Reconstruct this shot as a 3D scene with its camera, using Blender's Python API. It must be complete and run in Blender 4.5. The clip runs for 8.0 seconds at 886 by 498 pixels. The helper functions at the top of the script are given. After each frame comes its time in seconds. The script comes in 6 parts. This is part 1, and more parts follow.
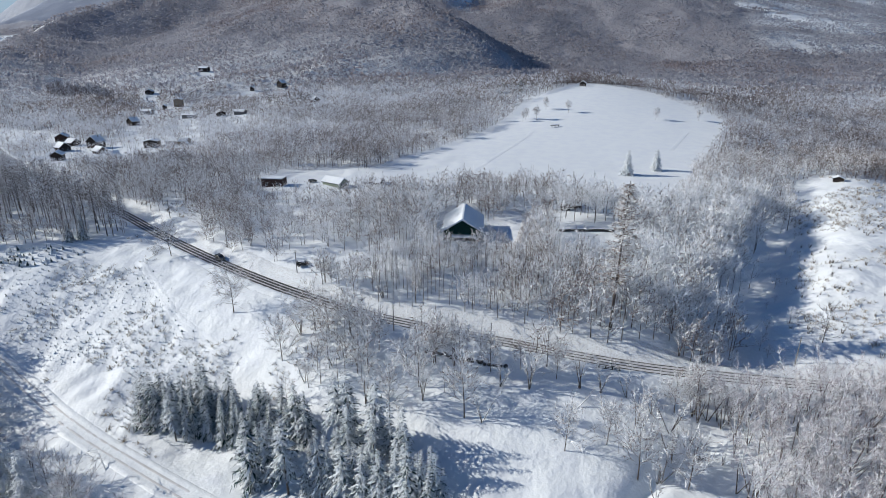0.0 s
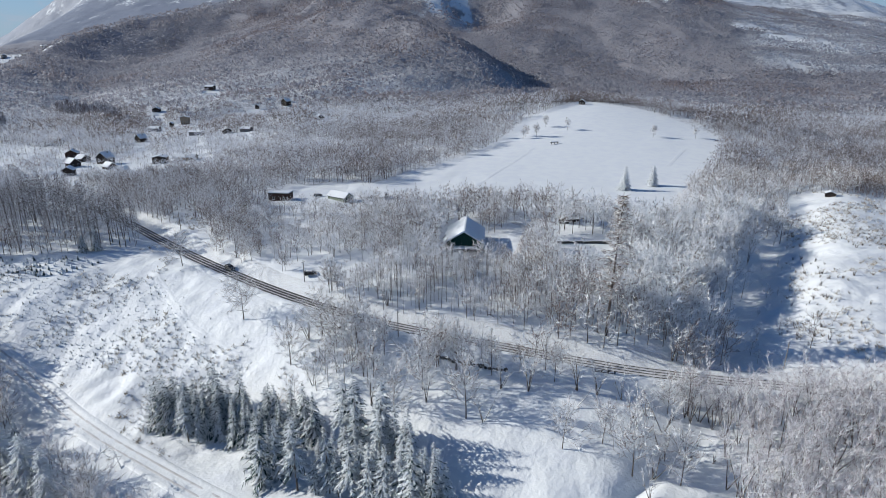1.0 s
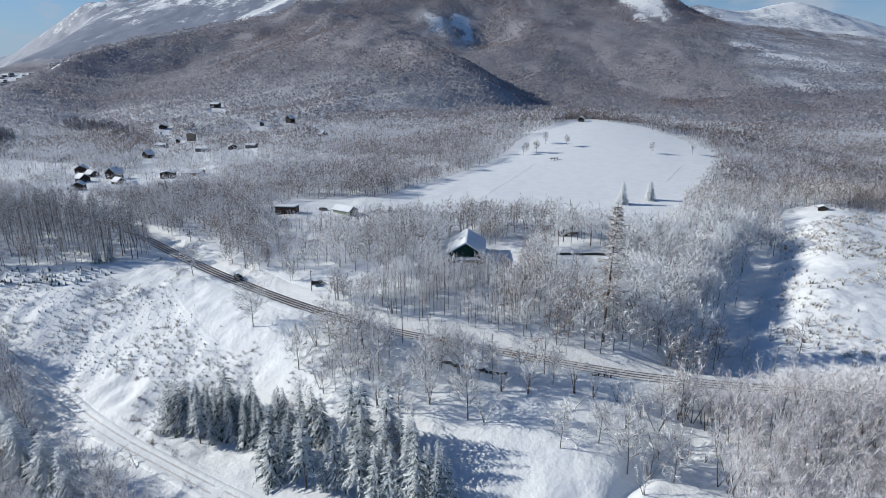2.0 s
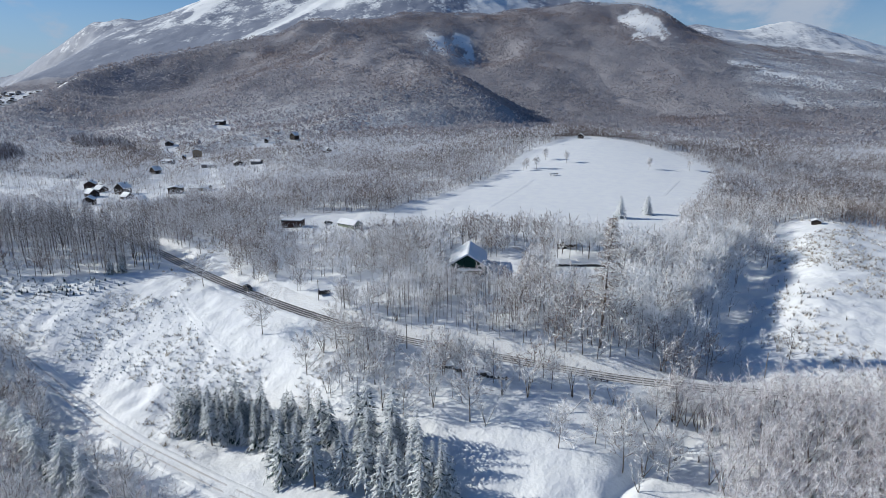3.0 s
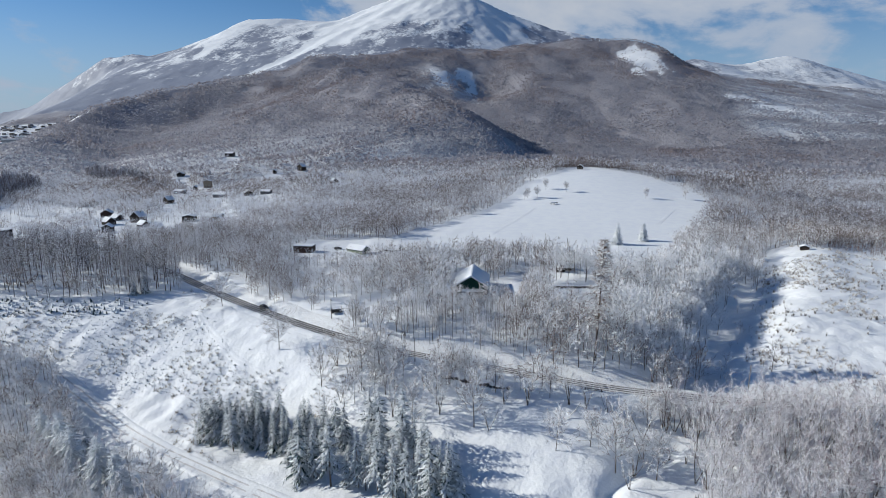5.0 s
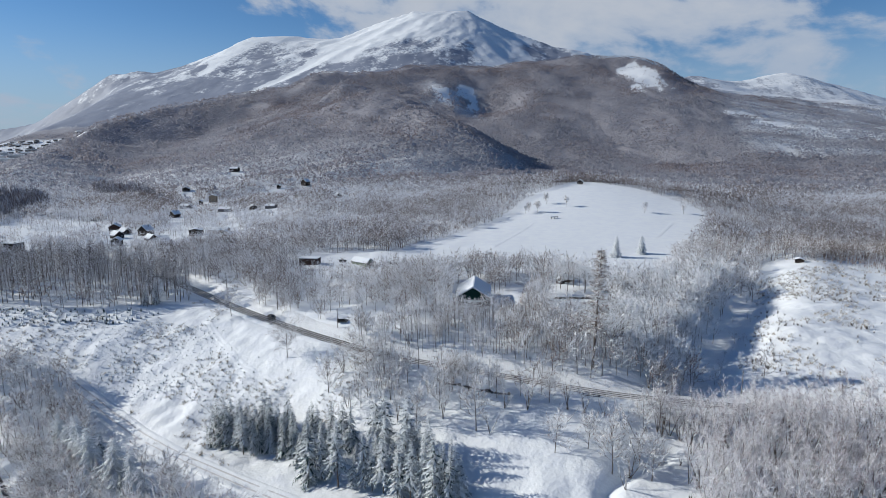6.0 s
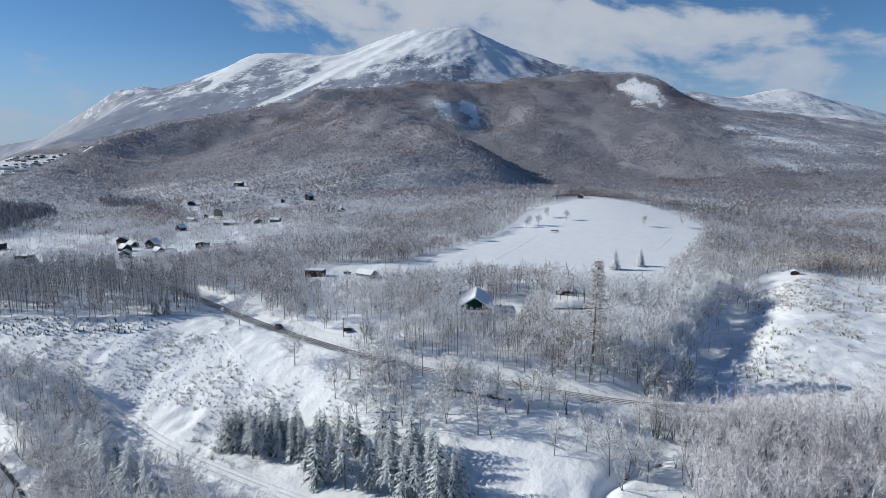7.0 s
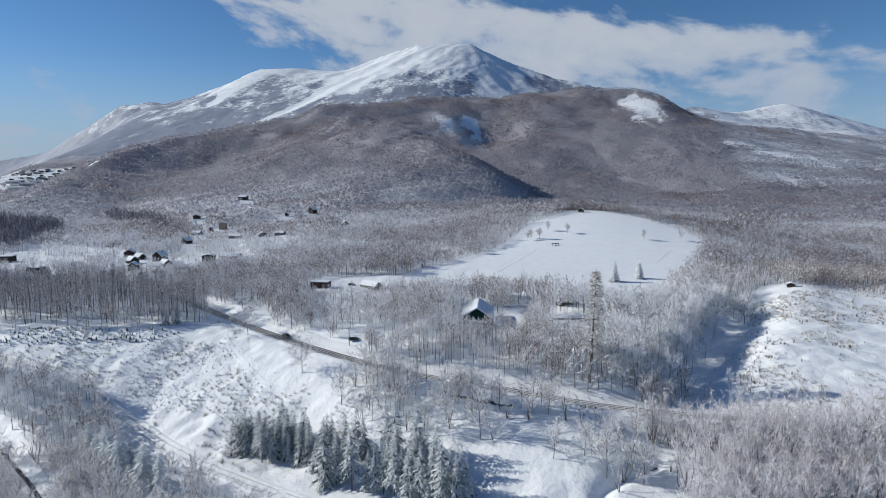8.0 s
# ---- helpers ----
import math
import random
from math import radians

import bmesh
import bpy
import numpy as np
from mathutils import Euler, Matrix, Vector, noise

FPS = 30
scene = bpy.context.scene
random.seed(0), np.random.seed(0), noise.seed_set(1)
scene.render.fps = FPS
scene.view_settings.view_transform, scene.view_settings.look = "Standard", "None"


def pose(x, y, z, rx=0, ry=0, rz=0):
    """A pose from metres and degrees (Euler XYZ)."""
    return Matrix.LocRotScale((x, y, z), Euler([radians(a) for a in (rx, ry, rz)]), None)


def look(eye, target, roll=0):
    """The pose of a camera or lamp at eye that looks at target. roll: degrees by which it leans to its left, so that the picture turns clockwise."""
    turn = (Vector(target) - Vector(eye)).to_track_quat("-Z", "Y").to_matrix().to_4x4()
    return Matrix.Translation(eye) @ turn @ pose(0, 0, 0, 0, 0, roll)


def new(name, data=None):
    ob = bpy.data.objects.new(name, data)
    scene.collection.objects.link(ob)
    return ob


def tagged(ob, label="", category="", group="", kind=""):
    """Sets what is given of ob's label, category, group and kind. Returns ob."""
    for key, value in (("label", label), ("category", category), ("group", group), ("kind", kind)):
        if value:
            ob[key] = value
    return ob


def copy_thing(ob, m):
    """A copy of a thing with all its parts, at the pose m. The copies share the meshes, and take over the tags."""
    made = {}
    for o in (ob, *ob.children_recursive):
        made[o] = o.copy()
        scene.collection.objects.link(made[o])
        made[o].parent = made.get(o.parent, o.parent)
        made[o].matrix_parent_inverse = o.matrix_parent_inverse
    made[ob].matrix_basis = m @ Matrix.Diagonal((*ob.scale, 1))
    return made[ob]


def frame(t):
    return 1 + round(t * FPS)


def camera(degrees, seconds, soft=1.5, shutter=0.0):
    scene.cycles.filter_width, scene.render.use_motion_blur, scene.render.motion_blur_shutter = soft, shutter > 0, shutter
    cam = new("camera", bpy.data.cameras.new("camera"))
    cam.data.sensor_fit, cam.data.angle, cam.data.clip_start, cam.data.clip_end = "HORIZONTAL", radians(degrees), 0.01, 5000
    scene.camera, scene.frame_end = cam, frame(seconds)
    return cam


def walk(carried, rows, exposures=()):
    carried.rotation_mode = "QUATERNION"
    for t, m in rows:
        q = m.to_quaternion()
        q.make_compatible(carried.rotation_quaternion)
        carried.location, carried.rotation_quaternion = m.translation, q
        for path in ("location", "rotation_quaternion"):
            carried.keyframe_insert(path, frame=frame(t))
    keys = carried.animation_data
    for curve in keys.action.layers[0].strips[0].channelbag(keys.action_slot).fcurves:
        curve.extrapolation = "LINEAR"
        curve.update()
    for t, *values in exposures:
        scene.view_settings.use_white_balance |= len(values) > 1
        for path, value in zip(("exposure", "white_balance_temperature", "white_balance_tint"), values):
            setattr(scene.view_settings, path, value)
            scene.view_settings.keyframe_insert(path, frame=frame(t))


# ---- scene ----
cam = camera(75.8, 8.0, soft=0.8)
METRES, EYE, TILT, LEAN, TURN = 60.0, 69.0, -20.0, 0.0, 0.0
ROWS = [
    (0.0, 0.0, 0.0, 0.0, 0.0, 0.0, 0.0),
    (0.5, -0.0036, -0.0579, -0.0202, 0.057, 0.88, -0.051),
    (1.0, -0.0072, -0.116, -0.0405, 0.115, 1.746, -0.092),
    (1.5, -0.0107, -0.1742, -0.0609, 0.176, 2.598, -0.125),
    (2.25, -0.0161, -0.2617, -0.0916, 0.27, 3.849, -0.162),
    (3.0, -0.0214, -0.3494, -0.1225, 0.368, 5.072, -0.189),
    (3.5, -0.0249, -0.4081, -0.1432, 0.435, 5.871, -0.205),
    (4.0, -0.0284, -0.4669, -0.1639, 0.503, 6.657, -0.219),
    (4.5, -0.0319, -0.5257, -0.1848, 0.573, 7.432, -0.234),
    (5.25, -0.0372, -0.6143, -0.2162, 0.681, 8.573, -0.263),
    (6.0, -0.0424, -0.7031, -0.2478, 0.791, 9.69, -0.302),
    (6.5, -0.0459, -0.7625, -0.2689, 0.866, 10.421, -0.336),
    (7.0, -0.0494, -0.822, -0.2902, 0.943, 11.143, -0.379),
    (7.5, -0.0529, -0.8816, -0.3115, 1.02, 11.854, -0.432),
    (8.0, -0.0563, -0.9413, -0.3329, 1.098, 12.557, -0.497),
]
walk(cam, [(t, pose(0, 0, EYE, TILT, LEAN, TURN) @ pose(METRES * x, METRES * y, METRES * z, 90 + pitch, roll, yaw)) for t, x, y, z, yaw, pitch, roll in ROWS],
     exposures=[(0.0, 0.0), (8.0, 0.0)])

# ---- sky and sun ----
SUN_ELEVATION = 26.0
SUN_FROM = Vector((-0.98, 0.16, 0)).normalized()  # the side that the sun stands on
sun = new("sun", bpy.data.lights.new("sun", "SUN"))
sun.data.energy, sun.data.angle, sun.data.color = 4.5, radians(0.6), (0.99, 0.965, 0.885)
sun_way = SUN_FROM * math.cos(radians(SUN_ELEVATION)) + Vector((0, 0, math.sin(radians(SUN_ELEVATION))))
sun.matrix_world = look((0, 0, 300), Vector((0, 0, 300)) - sun_way)

world = bpy.data.worlds.new("winter_sky")
scene.world = world
world.use_nodes = True


def sky_nodes():
    nt = world.node_tree
    nt.nodes.clear()
    N, L = nt.nodes.new, nt.links.new
    out, bg = N("ShaderNodeOutputWorld"), N("ShaderNodeBackground")
    sky = N("ShaderNodeTexSky")
    sky.sky_type, sky.sun_disc = "NISHITA", False
    sky.sun_elevation = radians(SUN_ELEVATION)
    sky.sun_rotation = math.atan2(SUN_FROM.x, SUN_FROM.y)
    sky.altitude, sky.air_density, sky.dust_density, sky.ozone_density = 400, 0.8, 0.0, 3.0
    bg.inputs["Strength"].default_value = 0.088
    # clouds: noise on the plane of the cloud layer, thick over the summit, thin elsewhere
    tc, sep = N("ShaderNodeTexCoord"), N("ShaderNodeSeparateXYZ")
    L(tc.outputs["Generated"], sep.inputs[0])

    def mth(op, a, b=None, c=None, clamp=False):
        n = N("ShaderNodeMath")
        n.operation, n.use_clamp = op, clamp
        for i, v in enumerate((a, b, c)):
            if v is None:
                continue
            if isinstance(v, (int, float)):
                n.inputs[i].default_value = v
            else:
                L(v, n.inputs[i])
        return n.outputs[0]

    def ramp(v, lo, hi, to_lo=0.0, to_hi=1.0):
        n = N("ShaderNodeMapRange")
        n.interpolation_type = "SMOOTHSTEP"
        L(v, n.inputs["Value"])
        for k, x in (("From Min", lo), ("From Max", hi), ("To Min", to_lo), ("To Max", to_hi)):
            n.inputs[k].default_value = x
        return n.outputs["Result"]

    x, y, z = sep.outputs
    flat = N("ShaderNodeCombineXYZ")
    L(mth("MULTIPLY", x, 2.2), flat.inputs[0])
    L(mth("MULTIPLY", y, 1.0), flat.inputs[1])
    L(mth("MULTIPLY_ADD", x, 0.7, mth("MULTIPLY", z, 5.0)), flat.inputs[2])
    noise1, noise2 = N("ShaderNodeTexNoise"), N("ShaderNodeTexNoise")
    for n, s, d, r in ((noise1, 2.1, 8.0, 0.55), (noise2, 5.5, 7.0, 0.6)):
        L(flat.outputs[0], n.inputs["Vector"])
        n.inputs["Scale"].default_value, n.inputs["Detail"].default_value, n.inputs["Roughness"].default_value = s, d, r
    noise1.inputs["Distortion"].default_value = 0.4
    body = mth("MULTIPLY_ADD", noise2.outputs[0], 0.5, mth("MULTIPLY_ADD", noise1.outputs[0], 1.7, -0.48))
    # the bank: leans from high on the west to low on the east
    bank = mth("MULTIPLY_ADD", x, 0.16, z)
    over = ramp(mth("ABSOLUTE", mth("SUBTRACT", bank, 0.2)), 0.05, 0.14, 1.0, 0.0)
    side = mth("MULTIPLY", ramp(x, -0.46, -0.12), ramp(x, 0.45, 0.72, 1.0, 0.75))
    low = mth("MULTIPLY", ramp(z, 0.03, 0.09, 1.0, 0.0), 0.75)
    cover = mth("MAXIMUM", mth("MULTIPLY", over, side), low)
    thick = mth("ADD", body, mth("MULTIPLY", cover, 0.54))
    cloud = mth("MULTIPLY", ramp(thick, 0.9, 1.12), ramp(z, 0.0, 0.02))
    shade = ramp(mth("ADD", thick, mth("MULTIPLY", mth("SUBTRACT", z, 0.2), 1.6)), 0.95, 1.35)
    col = N("ShaderNodeMixRGB")
    L(shade, col.inputs[0])
    col.inputs[1].default_value = (4.3, 5.1, 6.4, 1)
    col.inputs[2].default_value = (5.7, 6.15, 6.9, 1)
    mix = N("ShaderNodeMixRGB")
    L(mth("MULTIPLY", cloud, 0.9), mix.inputs[0])
    deep = N("ShaderNodeHueSaturation")
    deep.inputs["Saturation"].default_value = 1.16
    L(sky.outputs[0], deep.inputs["Color"])
    tint = N("ShaderNodeMixRGB")
    tint.blend_type, tint.inputs[0].default_value, tint.inputs[2].default_value = "MULTIPLY", 1.0, (0.95, 0.99, 1.03, 1)
    L(deep.outputs[0], tint.inputs[1])
    haze = N("ShaderNodeMixRGB")  # pale cold air along the horizon
    L(ramp(z, 0.0, 0.2, 0.85, 0.0), haze.inputs[0])
    L(tint.outputs[0], haze.inputs[1])
    haze.inputs[2].default_value = (3.1, 4.2, 5.7, 1)
    L(haze.outputs[0], mix.inputs[1])
    L(col.outputs[0], mix.inputs[2])
    L(mix.outputs[0], bg.inputs["Color"])
    L(bg.outputs[0], out.inputs["Surface"])


sky_nodes()

# -- land begin
def hash01(ix, iy, seed):
    n = (ix.astype(np.int64) * 374761393 + iy.astype(np.int64) * 668265263 + seed * 974634877) & 0x7FFFFFFF
    n = ((n ^ (n >> 13)) * 1274126177) & 0x7FFFFFFF
    return ((n ^ (n >> 16)) & 0xFFFF) / 65535.0


def vnoise(x, y, seed=0):
    """Smooth value noise, -1 to 1."""
    ix, iy = np.floor(x), np.floor(y)
    fx, fy = x - ix, y - iy
    fx, fy = fx * fx * (3 - 2 * fx), fy * fy * (3 - 2 * fy)
    a, b = hash01(ix, iy, seed), hash01(ix + 1, iy, seed)
    c, d = hash01(ix, iy + 1, seed), hash01(ix + 1, iy + 1, seed)
    return 2 * ((a + (b - a) * fx) * (1 - fy) + (c + (d - c) * fx) * fy) - 1


def fbm(x, y, octaves=4, seed=0):
    v, amp = 0.0, 1.0
    for i in range(octaves):
        v = v + amp * vnoise(x * 2 ** i + 17.3 * i, y * 2 ** i - 9.1 * i, seed + i)
        amp *= 0.5
    return v


def smooth(v):
    v = np.clip(v, 0, 1)
    return v * v * (3 - 2 * v)


def along(line, x, y):
    """Distance from the polyline in plan, and its height at the nearest place."""
    best, high = np.full(np.shape(x), 1e9), np.zeros(np.shape(x))
    for (x0, y0, z0), (x1, y1, z1) in zip(line, line[1:]):
        dx, dy = x1 - x0, y1 - y0
        k = np.clip(((x - x0) * dx + (y - y0) * dy) / (dx * dx + dy * dy), 0, 1)
        d = np.hypot(x - x0 - k * dx, y - y0 - k * dy)
        near = d < best
        best, high = np.where(near, d, best), np.where(near, z0 + k * (z1 - z0), high)
    return best, high


ROAD = [(-330, 420, -5), (-240, 325, -4), (-190, 285, -3), (-149, 250, -3), (-106.5, 209.5, -3.5), (-75, 183, -4), (-46, 161.5, -4.5), (-23.6, 148.7, -5.2), (-3.8, 141.5, -6),
        (17.6, 135, -7), (32, 130.5, -7.8), (52, 125, -8.8), (75, 121.5, -9.5), (100, 116, -9), (125, 108, -6.5), (150, 100, -4.5), (260, 60, -3)]
EDGE = [(-400, 215), (-170, 204), (-125, 202), (-100, 192), (-75, 174), (-46, 156), (-24, 143.5), (-4, 136.5), (18, 130), (52, 120), (87, 112), (150, 88), (300, 40)]
DROP = [(-300, 35), (-140, 33), (-100, 25), (-60, 22), (-20, 18), (20, 12.5), (60, 11), (100, 6), (160, 3)]
WIDE = [(-140, 78), (-100, 64), (-60, 46), (0, 46), (100, 40)]
RAVINE = [(62, 108, 5), (81, 137, 8), (103, 169, 10), (144, 226, 9), (172, 268, 6), (200, 330, 1)]
SPUR = [(100, 138, 1), (125, 172, 2.0), (166, 226, 3), (192, 272, 3.0), (212, 296, 2), (235, 320, 0)]
BROOK = [(-260, 190, 3), (-170, 138, 3), (-138, 113, 3), (-120, 85, 3), (-100, 30, 3)]
CREEK = [(64, 107, 0.6), (57, 103, 1.6), (46, 97, 2.2), (38, 90, 2.4), (34, 78, 2.4), (20, 40, 2.4)]
TRACK = [(-150, 160, 0), (-125, 146, 0), (-104, 130, 0), (-76, 112, 0), (-57, 100, 0), (-35, 86, 0), (0, 68, 0)]
DRIVE = [(22, 176, 0), (26, 190, 0), (32, 212, 0), (36, 232, 0), (30, 240, 0)]
HILL = [(-640, 640, 6), (-737, 850, 26), (-792, 1000, 36), (-901, 1250, 56), (-1017, 1500, 85), (-1055, 1700, 135), (-976, 1900, 185), (-816, 2100, 243), (-630, 2200, 280), (-379, 2300, 345),
        (-137, 2500, 392), (172, 2700, 431), (526, 2750, 468), (806, 2700, 462), (905, 2600, 426), (1035, 2600, 340), (1166, 2600, 302), (1344, 2700, 286), (1753, 3000, 317), (2245, 3000, 277), (3300, 3000, 240)]
SHOULDER = [(-470, 2270, 268), (-300, 1900, 250), (-190, 1620, 205), (-80, 1400, 152), (0, 1260, 105), (70, 1160, 62), (130, 1090, 20)]
SUMMIT = [(-3900, 4600, 150), (-3303, 4600, 252), (-3050, 4550, 386), (-2850, 4500, 480), (-2606, 4450, 617), (-2201, 4400, 621), (-1863, 4450, 716), (-1640, 4480, 845), (-1522, 4500, 904),
          (-867, 4550, 896), (-291, 4600, 1109), (112, 4620, 1126), (424, 4600, 970), (766, 4500, 827), (1049, 4400, 741), (1237, 4300, 640), (1742, 4300, 520)]
EAST = [(1742, 4300, 490), (2081, 4400, 520), (2534, 4500, 620), (2910, 4500, 525), (3344, 4500, 413), (4200, 4500, 300)]


def ground(x, y):
    """Height of the land, in metres; the terrace with the barn lies at about 0."""
    x, y = np.asarray(x, float), np.asarray(y, float)
    nodes = np.array(ROAD)
    top = np.interp(x, nodes[:, 0], nodes[:, 2])
    s = (np.interp(x, *np.array(EDGE).T) - y) * 0.85
    fall = np.interp(x, *np.array(DROP).T) * smooth((s + 4) / np.interp(x, *np.array(WIDE).T))
    fall = fall * (1 - 0.5 * smooth((60 - y) / 250))
    rise = -top * smooth(-s / (26 + 26 * smooth((x - 85) / 30)))
    z = top + rise - fall
    # gently rolling country behind the terrace, lower round the cabins
    far = smooth((y - 300) / 500)
    z = z - 8 * smooth((-120 - x) / 160) * smooth((y - 300) / 120) * (1 - smooth((y - 900) / 900))
    z = z + 27 * np.exp(-((x - 150) / 175) ** 2 - ((y - 620) / 190) ** 2)
    z = z + 62 * smooth((y - 800) / 1700) * (1 - 0.62 * smooth((-900 - x) / 500))
    # ravine, spur and brooks
    d, deep = along(RAVINE, x, y)
    z = z - deep * np.exp(-(d / 15) ** 2)
    d, high = along(SPUR, x, y)
    z = z + high * np.exp(-(d / 20) ** 2)
    z = z + 0.7 * np.exp(-(d / 45) ** 4) * (0.3 * fbm(x / 9, y / 9, 2, 17) + 0.6 * vnoise(x / 3.4, y / 3.4, 19) + 0.3 * vnoise(x / 1.9, y / 1.9, 20)) * smooth((y - 120) / 20)
    d, deep = along(BROOK, x, y)
    z = z - deep * np.exp(-(d / 3.0) ** 2)
    d, deep = along(CREEK, x, y)
    z = z - deep * np.exp(-(d / 2.2) ** 2)
    # the wooded hill and the snow mountain
    def ridge(line, k, foot, bend, crest=0.0, flank=1.0):
        d, high = along(line, x, y)
        d = (np.hypot(d, crest) - crest) / flank
        total = weight = 0.0
        for (x0, y0, z0), (x1, y1, z1) in zip(line, line[1:]):
            for f in (0.0, 0.125, 0.25, 0.375, 0.5, 0.625, 0.75, 0.875):
                w = 1 / (np.hypot(x - x0 - f * (x1 - x0), y - y0 - f * (y1 - y0)) + 12.0) ** 6
                total, weight = total + w * (z0 + f * (z1 - z0)), weight + w
        high = total / weight
        return high * np.maximum(1 - d / (k * high + foot), 0) ** bend
    rough = fbm(x / 170, y / 170, 4, 5)
    nose = np.interp(y, [q[1] for q in HILL[:9]], [q[0] for q in HILL[:9]])
    a = ridge(HILL, 3.6, 170, 1.3, 15.0, np.where((x < nose) & (y < 2200), 0.33, 1.0)) * (1 + 0.026 * rough)
    d, top = along(SHOULDER, x, y)
    west = x < np.interp(y, [q[1] for q in SHOULDER[::-1]], [q[0] for q in SHOULDER[::-1]])
    a = np.maximum(a - 30 * smooth(top / 120) * np.exp(-((d - 170) / 120) ** 2) * (~west) * smooth((2250 - y) / 250), 0)
    a = np.maximum(a - 62 * np.exp(-((x - 120) / 105) ** 2 - ((y - 2090) / 190) ** 2), 0)  # a hollow in its side
    b = top * np.maximum(1 - d / np.where(west, 750, 2.2 * top + 60), 0) * (1 + 0.12 * rough)
    turn, out = np.arctan2(x - 100, 4700 - y), np.hypot(x - 100, 4700 - y)
    warp = fbm(x / 600, y / 600, 2, 33)
    gully = 1 - np.abs(fbm(turn * 3.2 + 0.35 * warp, out / 700 + 0.5 * warp, 4, 31))
    m = ridge(SUMMIT, 2.6, 300, 1.35, 70.0, 1 - 0.5 * smooth((-2150 - x) / 450)) * (0.97 + 0.04 * gully * smooth(out / 1400))
    e = ridge(EAST, 2.6, 200, 1.35, 50.0) * (0.96 + 0.05 * gully)
    big = (np.maximum(a, 0) ** 7 + np.maximum(b, 0) ** 7 + np.maximum(m, 0) ** 7 + np.maximum(e, 0) ** 7) ** (1 / 7)
    z = z + np.maximum(big - np.maximum(z, 0), 0)
    # uneven snow
    even = z
    calm = 1 - 0.85 * np.exp(-(((x - 110) / 130) ** 4 + ((y - 430) / 170) ** 4))
    z = z + 0.75 * vnoise(x / 5.5, y / 4.5, 25) * np.exp(-((x + 92) / 34) ** 4 - ((y - 134) / 15) ** 4)
    z = z + 0.55 * calm * fbm(x / 16, y / 16, 3, 11) * (1 - far * 0.3) + (0.25 + 0.3 * smooth((-40 - x) / 30) * smooth((215 - y) / 20)) * (vnoise(x / 4.6, y / 4.6, 21) + 0.3 * vnoise(x / 3.1, y / 3.1, 23)) * (1 - far) * calm
    z = z + (3.0 * fbm(x / 70, y / 70, 2, 41) + 5.0 * fbm(x / 190, y / 240, 3, 43) * smooth((y - 900) / 300) * (1 - smooth((y - 3000) / 500))) * smooth((y - 620) / 300)
    d, high = along(TRACK, x, y)
    w = smooth((6.5 - d) / 4.0)
    z = z * (1 - w) + even * w
    # level bench under the road
    d, high = along(ROAD, x, y)
    w = smooth((9.0 - d) / 5.5)
    return z * (1 - w) + (high + 0.0) * w
# -- land end

